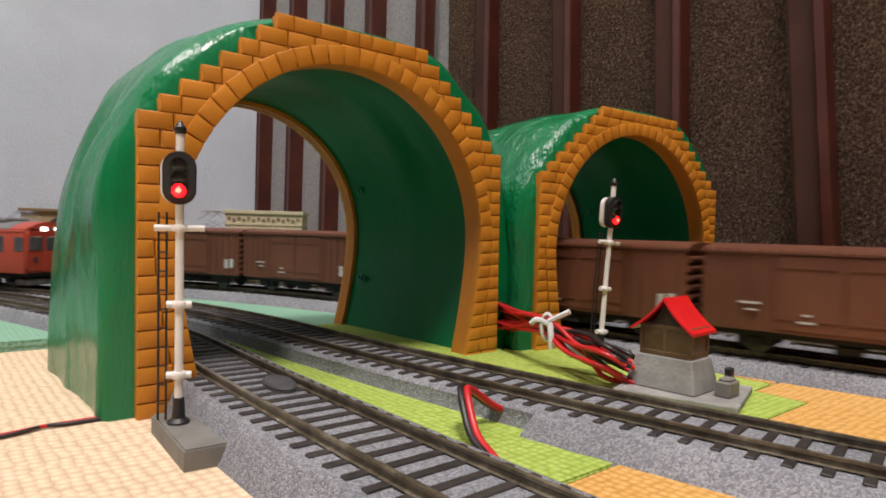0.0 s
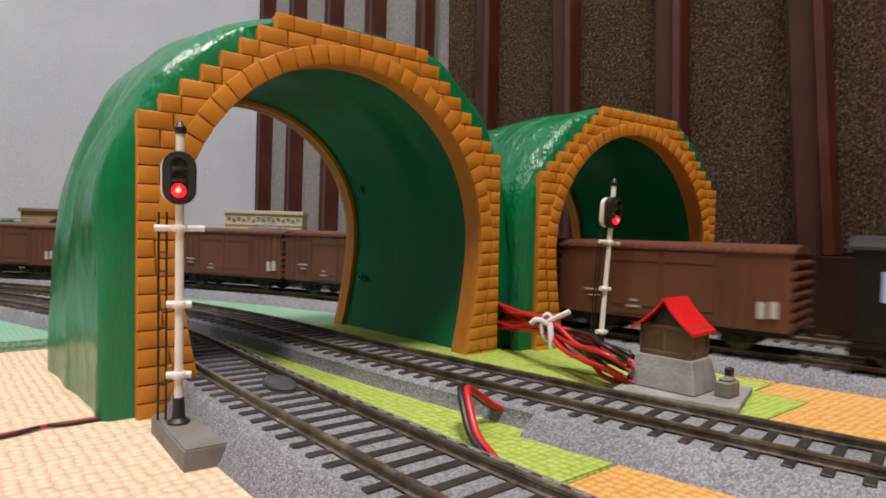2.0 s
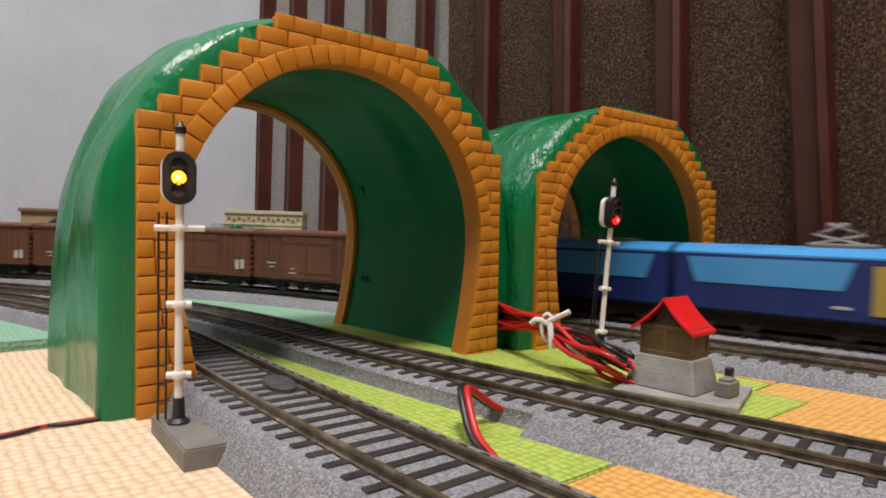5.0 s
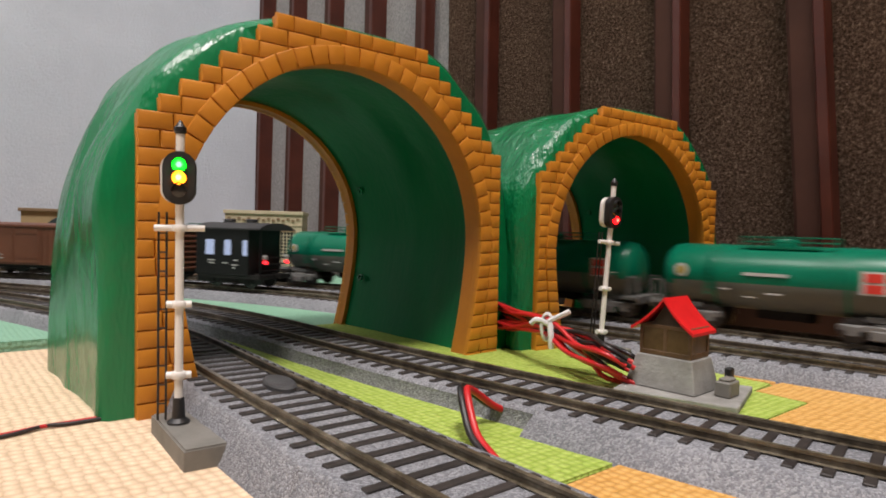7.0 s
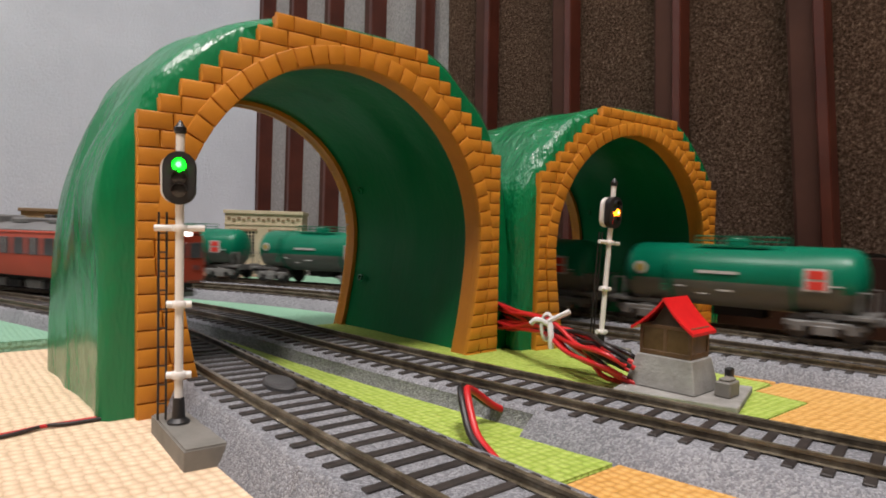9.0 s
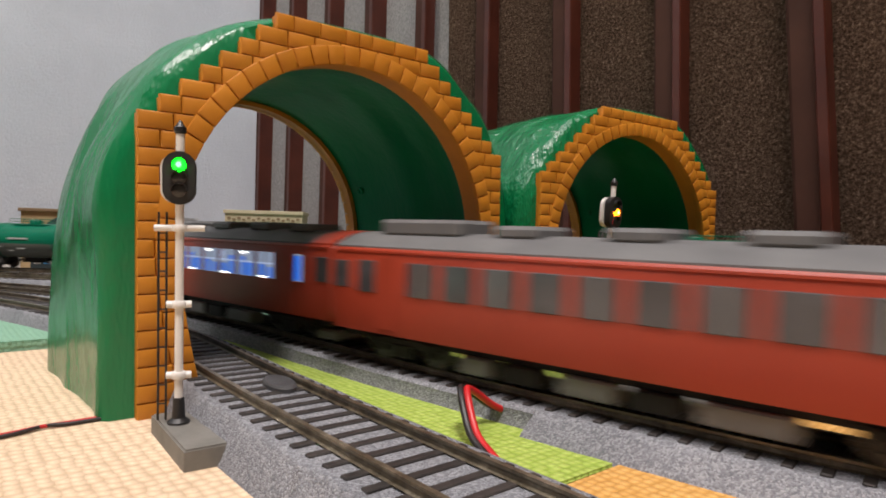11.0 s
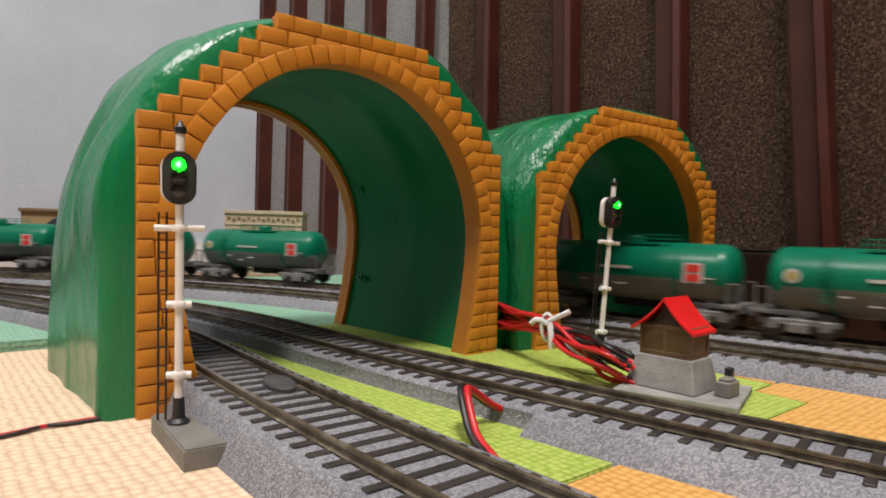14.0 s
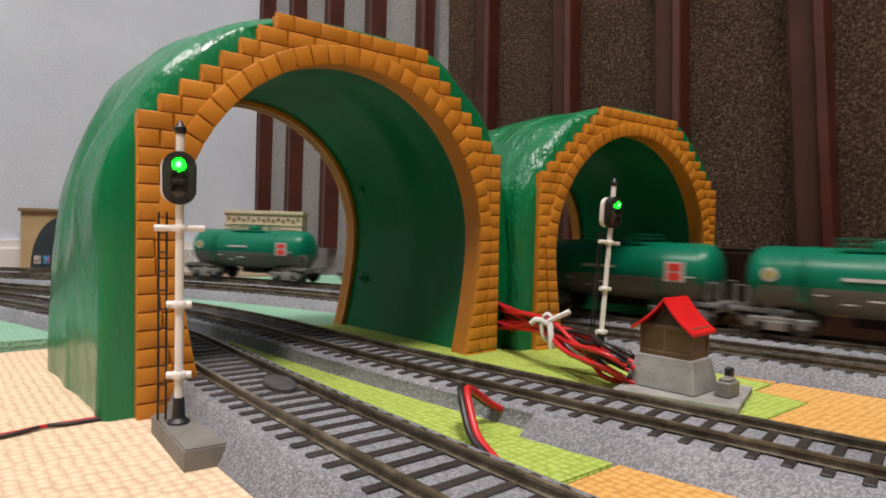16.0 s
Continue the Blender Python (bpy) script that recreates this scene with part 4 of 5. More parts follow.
def engine_shed():
    t = thing("engine_shed", "tan model shed with a dark arched door behind the tracks", "model building", at(-362.5, 644, 0.0, 0, 0, 34))
    w, h, d = 62.0, 64.0, 36.0
    bm = bmesh.new()
    box(bm, -w, w, 0, d, 0, h - 3)
    part("wall", bm, TAN, t)
    bm = bmesh.new()
    box(bm, -w - 2.5, w + 2.5, -3, d + 3, h - 3, h, bev=0.3)
    part("eaves", bm, TAN_DARK, t, "brown flat eaves")
    bm = bmesh.new()
    pts = [(-16 + 38 * math.copysign(abs(math.cos(a)) ** 0.85, math.cos(a)), 59 * math.sin(a) ** 0.85) for a in np.linspace(0, math.pi - 1e-6, 30)]
    prism(bm, pts, "y", -1.6, 0.5)
    door = part("arched_door", bm, SLATE, t, "dark slate arched door")
    rng = random.Random(4)
    for i in range(4):
        x = -51 + i * 7.6
        part("poster", box(bmesh.new(), x, x + 5.8, -2.0, -1.55, 9, 17), [MARK_WHITE, LOCO_SKY, PLACARD_RED, LOCO_SKY][i], door, "small poster")
        for k in range(4):
            part("poster_patch", box(bmesh.new(), x + 0.6 + k * 1.25, x + 1.5 + k * 1.25, -2.3, -1.98, 9.6 + rng.random() * 2, 12.5 + rng.random() * 4), [PLACARD_RED, LOCO_NAVY, MARK_WHITE, TANK_GREEN][(i + k) % 4], door)
    return t


engine_shed()

# ---------------------------------------------------------------- rolling stock (x is the way along, z = 0 at rail top)
def wheelset(parent, x, r=5.4, mat_=None):
    bm = bmesh.new()
    for y in (-8.4, 8.4):
        s = 1 if y > 0 else -1
        lathe(bm, [(r, y - 1.0 * s), (r, y + 0.8 * s), (r - 1.3, y + 0.9 * s), (1.2, y + 1.3 * s)], "y", 16)
    tube(bm, [(0, -8, 0), (0, 8, 0)], 0.8, 6)
    part("wheelset", bm, mat_ or WHEEL, parent, smooth=40, m=at(x, 0, r))


def bogie(parent, x, half, mat_, r=5.2):
    bm = bmesh.new()
    for s in (-1, 1):
        y = 11.5 * s
        box(bm, -half - 5, half + 5, y - 1, y + 1, 5.2, 7.6, bev=0.3)
        box(bm, -4, 4, y - 1.2, y + 1.4, 2.2, 6, bev=0.3)
        for dx in (-half, half):
            box(bm, dx - 2.2, dx + 2.2, y - 1.3, y + 1.6, 3.2, 7.4, bev=0.4)
    box(bm, -3, 3, -11, 11, 5.6, 8.4)
    b = part("bogie", bm, mat_, parent, m=at(x, 0, 0))
    for dx in (-half, half):
        wheelset(b, dx, r)
    return b


def coupler(parent, x, mat_=None):
    bm = bmesh.new()
    d = 1 if x > 0 else -1
    box(bm, min(x, x + 4.5 * d), max(x, x + 4.5 * d), -1.2, 1.2, 7.2, 9.4, bev=0.3)
    box(bm, min(x + 2.5 * d, x + 4.5 * d), max(x + 2.5 * d, x + 4.5 * d), -1.9, 1.9, 6.6, 10, bev=0.3)
    part("coupler", bm, mat_ or UNDER, parent)


def covered_wagon():
    t = thing("goods_wagon", "brown covered goods wagon with ribbed ends on the track", "railway wagon", group="brown goods train")
    L, w = 43.0, 16.0
    bm = bmesh.new()
    box(bm, -L, L, -w, w, 8.2, 35.5, bev=0.3)
    part("body", bm, WAGON_BROWN, t)
    bm = bmesh.new()
    pts = [(y, 35.4 + 2.4 * (1 - (abs(y) / (w + 0.9)) ** 2.2)) for y in np.linspace(-w - 0.9, w + 0.9, 15)]
    prism(bm, pts + [(w + 0.9, 34.6), (-w - 0.9, 34.6)], "x", -L - 0.6, L + 0.6)
    for i in range(26):
        x = -L + 1.5 + i * (2 * L - 3) / 25
        for s in (-1, 1):
            box(bm, x - 0.55, x + 0.55, s * (w + 0.2) - 0.9, s * (w + 0.2) + 0.9, 35.0, 36.2)
    part("roof", bm, WAGON_BROWN, t, "low arched brown roof", smooth=30)
    for s in (-1, 1):
        for i in range(7):
            z = 10.4 + i * 3.5
            bm = bmesh.new()
            tube(bm, [(s * (L + 0.1), -w + 1.2, z), (s * (L + 0.1), w - 1.2, z)], 1.15, 8)
            part("end_rib", bm, WAGON_BROWN, t, smooth=50)
        for xs in (-1, 1):
            bm = bmesh.new()
            box(bm, min(0.35 * xs, 19.5 * xs), max(0.35 * xs, 19.5 * xs), s * w - 0.45, s * w + 0.45, 9.5, 34.2, bev=0.2)
            for k in range(2):
                z = 13 + k * 17
                box(bm, min(1 * xs, 19 * xs), max(1 * xs, 19 * xs), s * (w + 0.55) - 0.2, s * (w + 0.55) + 0.2, z, z + 0.5)
            part("door", bm, WAGON_BROWN, t, "sliding door")
            bm = bmesh.new()
            for k in range(5):
                x = xs * (21.5 + k * 4.6)
                box(bm, x - 0.35, x + 0.35, s * w - 0.4, s * w + 0.4, 9, 35)
            part("side_rib", bm, WAGON_BROWN, t)
        # lettering panels too small to read
        for x0, x1, z0, z1, mt in ((-39.5, -37.0, 13.0, 18.6, MARK_WHITE), (-35.6, -33.2, 12.6, 18.2, MARK_WHITE), (8, 13, 12.2, 12.9, MARK_WHITE), (24, 31, 17.5, 18.2, MARK_WHITE), (25, 29, 15.2, 15.8, MARK_WHITE), (9, 11.5, 14.6, 15.3, MARK_WHITE)):
            part("marking", box(bmesh.new(), x0, x1, s * (w + 0.72) - 0.15, s * (w + 0.72) + 0.15, z0, z1), mt, t, "white panel")
    bm = bmesh.new()
    box(bm, -L + 0.5, L - 0.5, -w + 2, w - 2, 6.4, 8.3)
    for s in (-1, 1):
        for x in (-26, 26):
            box(bm, x - 6, x + 6, s * 12 - 0.8, s * 12 + 0.8, 3.2, 7)
            box(bm, x - 2, x + 2, s * 12.6 - 1, s * 12.6 + 1, 2.6, 6.2, bev=0.4)
        box(bm, -14, 14, s * 12 - 0.5, s * 12 + 0.5, 4.6, 5.4)
        box(bm, -5, 3, s * 9 - 2, s * 9 + 2, 2.8, 6.4, bev=0.4)
    part("underframe", bm, UNDER, t, "black underframe")
    for x in (-26, 26):
        wheelset(t, x)
    for x in (-L, L):
        coupler(t, x)
    return t


def guard_van():
    t = thing("guard_van", "black guard's van with lit windows and red tail lamps", "railway wagon")
    L, w = 25.0, 16.0
    a, b = -17.0, 25.0
    bm = bmesh.new()
    box(bm, a, b, -w, w, 8.5, 38.6, bev=0.3)
    part("body", bm, COACH_BLACK, t)
    bm = bmesh.new()
    pts = [(y, 38.0 + 3.6 * (1 - (abs(y) / (w + 1.2)) ** 2.4)) for y in np.linspace(-w - 1.2, w + 1.2, 17)]
    prism(bm, pts + [(w + 1.2, 37.0), (-w - 1.2, 37.0)], "x", -L - 1.5, L + 1)
    part("roof", bm, VAN_ROOF, t, "dark arched roof", smooth=30)
    for x in (-6, 12):
        bm = bmesh.new()
        box(bm, x - 3.4, x + 3.4, -2.6, 2.6, 41, 44, bev=0.6)
        part("roof_vent", bm, VAN_ROOF, t)
    for s in (-1, 1):
        for x0, x1 in ((-16.2, -12.6), (-3.4, 1.8), (10.0, 17.0)):
            fr = part("window", box(bmesh.new(), x0, x1, s * (w + 0.05) - 0.3, s * (w + 0.05) + 0.3, 21, 30.5, bev=0.25), LIT_VAN, t, "softly lit window")
        for x0, x1, z in ((9, 15, 17.2), (10, 14, 15.4), (-1, 3, 15.6), (-9, -4, 14.6), (-9, -6, 17.6), (-7, -5, 12.8)):
            part("marking", box(bmesh.new(), x0, x1, s * (w + 0.12) - 0.2, s * (w + 0.12) + 0.2, z, z + 0.7), MARK_WHITE, t)
        bm = bmesh.new()
        tube(bm, [(-L - 0.5, s * 15, 8), (-L - 0.5, s * 15, 36)], 0.5, 6)
        part("platform_post", bm, COACH_BLACK, t)
        bm = bmesh.new()
        lathe(bm, [(0.3, 0.9), (1.0, 0.7), (1.15, -1.2)], "x", 14, Matrix.Translation((-L - 1.2, s * 10.5, 17.0)) @ Matrix.Scale(-1, 4, (1, 0, 0)))
        part("tail_lamp", bm, TAIL_RED, t, "glowing red tail lamp", smooth=60)
        bm = bmesh.new()
        box(bm, -L - 0.9, -L + 0.3, s * 10.5 - 2, s * 10.5 + 2, 18.9, 21.5, bev=0.3)
        part("lamp_plate", bm, MARK_WHITE, t)
        bm = bmesh.new()
        box(bm, -26, 26, s * 12.5 - 0.8, s * 12.5 + 0.8, 3.4, 6.4)
        for x in (-14, 14):
            box(bm, x - 2.4, x + 2.4, s * 13 - 1, s * 13 + 1, 2.4, 6.4, bev=0.4)
        part("side_frame", bm, UNDER, t)
        bm = bmesh.new()
        box(bm, -7, 7, s * 14.5 - 0.5, s * 14.5 + 0.5, 3.3, 4.2)
        part("step_board", bm, UNDER, t)
    bm = bmesh.new()
    box(bm, -L - 0.5, L, -15.5, 15.5, 6.4, 9.0)
    part("floor", bm, UNDER, t)
    bm = bmesh.new()
    for z in (12, 16, 20.0):
        tube(bm, [(-L - 0.5, -15, z), (-L - 0.5, 15, z)], 0.45, 6)
    part("end_rail", bm, COACH_BLACK, t)
    for x in (-14, 14):
        wheelset(t, x)
    for x in (-L - 0.5, L):
        coupler(t, x)
    return t


def tank_wagon():
    t = thing("tank_wagon", "green and grey tank wagon on grey bogies", "tank wagon", group="tank train")
    R, zc, Lh = 13.9, 23.0, 49.4
    prof = [(0.4, -Lh), (6.5, -Lh + 0.5), (10.8, -Lh + 2.0), (13.2, -Lh + 4.4), (R, -Lh + 7.5), (R, 0), (R, Lh - 7.5), (13.2, Lh - 4.4), (10.8, Lh - 2.0), (6.5, Lh - 0.5), (0.4, Lh)]
    bm = bmesh.new()
    lathe(bm, prof, "x", 40, Matrix.Translation((0, 0, zc)))
    for f in bm.faces:
        f.material_index = 1 if f.calc_center_median().z < zc - 3.2 else 0
    part("tank", bm, [TANK_GREEN, TANK_GREY], t, "tank with green upper and grey lower half", smooth=50)
    # walkway round the dome
    bm = bmesh.new()
    box(bm, -14, 14, -7.5, 7.5, zc + 12.6, zc + 13.4)
    part("walkway", bm, TANK_GREEN, t)
    bm = bmesh.new()
    for y in (-7.5, 7.5):
        for z in (zc + 15.4, zc + 17.4):
            tube(bm, [(-19, y, z), (16, y, z)], 0.28, 5)
        for x in (-19, -7, 5, 16):
            tube(bm, [(x, y, zc + 11), (x, y, zc + 17.4)], 0.28, 5)
    part("handrail", bm, TANK_GREEN, t)
    bm = bmesh.new()
    lathe(bm, [(5, zc + 12), (5, zc + 16), (4.4, zc + 16.8), (0.3, zc + 17)], sides=18)
    part("dome", bm, TANK_GREEN, t, smooth=40)
    for x in (-24.5, 24.5):
        bm = bmesh.new()
        lathe(bm, [(R + 0.35, x - 0.7), (R + 0.35, x + 0.7)], "x", 36, Matrix.Translation((0, 0, zc)))
        part("band", bm, TANK_GREEN, t, smooth=40)
    for s in (-1, 1):
        # rung ladder
        bm = bmesh.new()
        for dx in (25.6, 28.0):
            tube(bm, [(dx, s * 11.4, zc + 11), (dx, s * 14.9, zc + 3), (dx, s * 15.1, zc - 8)], 0.3, 5)
        for k in range(7):
            z = zc - 7 + k * 2.2
            tube(bm, [(25.6, s * 15.0, z), (28.0, s * 15.0, z)], 0.22, 5)
        part("ladder", bm, TANK_GREEN, t)
        y = s * (R + 0.35)
        part("placard", box(bmesh.new(), -37.2, -28.6, y - 0.3, y + 0.3, zc - 3.6, zc + 5.4), MARK_WHITE, t, "white-edged red placard")
        for z0 in (zc - 2.9, zc + 1.3):
            part("placard_field", box(bmesh.new(), -36.0, -29.8, y + s * 0.32 - 0.2, y + s * 0.32 + 0.2, z0, z0 + 3.3), PLACARD_RED, t)
        bm = bmesh.new()
        lathe(bm, [(3.0, -0.25), (3.0, 0.25)], "y", 20, Matrix.Translation((38.5, y, zc + 2.2)))
        part("emblem", bm, MARK_WHITE, t, "round emblem", smooth=30)
        bm = bmesh.new()
        lathe(bm, [(1.9, -0.25), (1.9, 0.25)], "y", 20, Matrix.Translation((38.5, y + s * 0.3, zc + 2.2)))
        part("emblem_field", bm, LOCO_YELLOW, t, smooth=30)
        for x0, x1, z, h in ((-4, 13, zc + 1.2, 1.3), (-2, 4, zc - 6.2, 0.7), (-42, -36, zc - 1.5, 0.5), (18, 22, zc - 5.2, 0.6), (8, 12, zc - 8, 0.5)):
            part("marking", box(bmesh.new(), x0, x1, y - 0.15, y + 0.2, z, z + h), MARK_WHITE, t, "illegible white lettering")
    # ends of the frame with hand rails
    for d in (-1, 1):
        bm = bmesh.new()
        box(bm, min(d * 30, d * 52), max(d * 30, d * 52), -10, 10, 8.6, 10.8, bev=0.3)
        box(bm, min(d * 51, d * 53), max(d * 51, d * 53), -13, 13, 7.4, 11.2, bev=0.3)
        box(bm, min(d * 36, d * 42), max(d * 36, d * 42), -9, 9, 10.5, 13.0)
        part("end_frame", bm, GEAR_GREY, t, "grey end frame")
        for y in (-12.5, 12.5):
            bm = bmesh.new()
            tube(bm, [(d * 52, y, 10), (d * 52, y, 20.0), (d * 47, y, 20.0), (d * 47, y, 10)], 0.5, 6)
            box(bm, min(d * 45, d * 53), max(d * 45, d * 53), y - 1.5, y + 1.5, 9.6, 10.6)
            part("end_rail", bm, GEAR_GREY, t, "grey hand rail")
    bm = bmesh.new()
    for x in (-9, 3):
        box(bm, x - 3, x + 3, -11, -4, 4.6, 9.4, bev=0.8)
    box(bm, -10, 10, -1.2, 1.2, 5.5, 9.5)
    part("brake_gear", bm, UNDER, t)
    for x in (-36, 36):
        bogie(t, x, 9.5, GEAR_GREY)
    for x in (-53, 53):
        coupler(t, x, GEAR_GREY)
    return t


def pantograph(parent, x, z, rise=12.5, mat_=STEEL):
    bm = bmesh.new()
    for y in (-6, 6):
        tube(bm, [(-7, y, 0), (8.5, y, rise * 0.48), (-2, y * 0.8, rise)], 0.42, 6)
        tube(bm, [(7, y, 0), (-8.5, y, rise * 0.48), (2, y * 0.8, rise)], 0.42, 6)
    for xx in (-2.2, 2.2):
        tube(bm, [(xx, -10, rise - 0.6), (xx, -7, rise + 0.4), (xx, 7, rise + 0.4), (xx, 10, rise - 0.6)], 0.5, 6)
    for xx in (-8, 8):
        tube(bm, [(xx, -7, 0), (xx, 7, 0)], 0.5, 6)
    box(bm, -10, 10, -7, 7, -1.5, -0.7, bev=0.2)
    part("pantograph", bm, mat_, parent, "raised lattice pantograph", m=at(x, 0, z))


def loco_grey():
    """Long electric engine: slate blue above, pale grey below."""
    t = thing("electric_locomotive", "slate blue and pale grey electric locomotive with pantographs", "locomotive")
    L, w = 69.0, 16.2
    for nm, z0, z1, mt in (("lower_body", 8.5, 21.0, LOCO_WHITE), ("upper_body", 21.0, 33.5, LOCO_BLUE)):
        bm = bmesh.new()

        def xe(z):
            return float(np.interp(z, [8.5, 20, 33.5], [L, L - 0.5, L - 3.5]))
        prism(bm, [(-xe(z0), z0), (-xe(z1), z1), (xe(z1), z1), (xe(z0), z0)], "y", -w, w)
        bmesh.ops.bevel(bm, geom=[e for e in bm.edges if abs(e.verts[0].co.y - e.verts[1].co.y) < 0.1 and abs(e.verts[0].co.x - e.verts[1].co.x) < 4], offset=1.5, segments=2, affect="EDGES")
        part(nm, bm, mt, t, smooth=30)
    bm = bmesh.new()
    pts = [(y, 33.4 + 2.2 * (1 - (abs(y) / 15.8) ** 2.6)) for y in np.linspace(-15.8, 15.8, 13)]
    prism(bm, pts + [(15.8, 32.8), (-15.8, 32.8)], "x", -L + 4, L - 4)
    part("roof", bm, ROOF_GREY, t, smooth=30)
    for s in (-1, 1):
        part("stripe", box(bmesh.new(), -L + 0.8, L - 0.8, s * (w + 0.05) - 0.2, s * (w + 0.05) + 0.2, 13.0, 14.0), LOCO_NAVY, t, "dark blue stripe")
        part("gutter", box(bmesh.new(), -L + 4, L - 4, s * (w + 0.2) - 0.5, s * (w + 0.2) + 0.5, 32.6, 33.6), LOCO_BLUE, t)
        for i in range(9):
            x = -38 + i * 9.5
            part("louvre", box(bmesh.new(), x - 3.6, x + 3.6, s * (w + 0.05) - 0.2, s * (w + 0.05) + 0.2, 28.0, 30.2), UNDER, t)
        for x in (-51, 51):
            part("cab_door", box(bmesh.new(), x - 2.6, x + 2.6, s * (w + 0.1) - 0.3, s * (w + 0.1) + 0.3, 11, 31), LOCO_YELLOW, t, "yellow cab door")
            bm = bmesh.new()
            for dx in (-4.2, 4.2):
                tube(bm, [(x + dx, s * (w + 0.8), 12), (x + dx, s * (w + 0.8), 25)], 0.35, 5)
            part("handrail", bm, MARK_WHITE, t)
            d = 1 if x > 0 else -1
            part("cab_window", box(bmesh.new(), min(x + d * 5, x + d * 13), max(x + d * 5, x + d * 13), s * (w + 0.05) - 0.25, s * (w + 0.05) + 0.25, 22, 30.5), COACH_GLASS, t)
        part("plate", box(bmesh.new(), -20, -14, s * (w + 0.1) - 0.3, s * (w + 0.1) + 0.3, 23, 26), MARK_WHITE, t)
        part("plate", box(bmesh.new(), -20.5, -13.5, s * (w + 0.1) - 0.3, s * (w + 0.1) + 0.3, 21.4, 22.4), PLACARD_RED, t)
    for d in (-1, 1):
        for y in (-7, 7):
            part("windscreen", box(bmesh.new(), -0.3, 0.3, y - 5.5, y + 5.5, -4.5, 4.5), COACH_GLASS, t, m=at(d * (L - 1.9), 0, 26.5, 0, -13 * d, 0))
            bm = bmesh.new()
            lathe(bm, [(1.5, -0.6), (1.5, 0.6), (1.2, 0.9)], "x", 14, Matrix.Translation((d * (L + 0.1), y * 1.5, 17.5)))
            part("headlight", bm, MARK_WHITE, t, smooth=40)
    bm = bmesh.new()
    box(bm, -L + 2, L - 2, -13, 13, 6, 8.6)
    for x in (-30, -8, 12, 30):
        box(bm, x - 6, x + 6, -12.5, 12.5, 2.6, 6.4, bev=0.5)
    part("underframe", bm, UNDER, t)
    for x in (-45, 0, 45):
        bogie(t, x, 9, UNDER)
    for x in (-45, 45):
        pantograph(t, x, 37.2)
    for x0, x1 in ((-30, -4), (2, 26)):
        bm = bmesh.new()
        box(bm, x0, x1, -8, 8, 35.0, 38.0, bev=0.8)
        part("roof_box", bm, ROOF_GREY, t)
    for x in (-L, L):
        coupler(t, x)
    return t


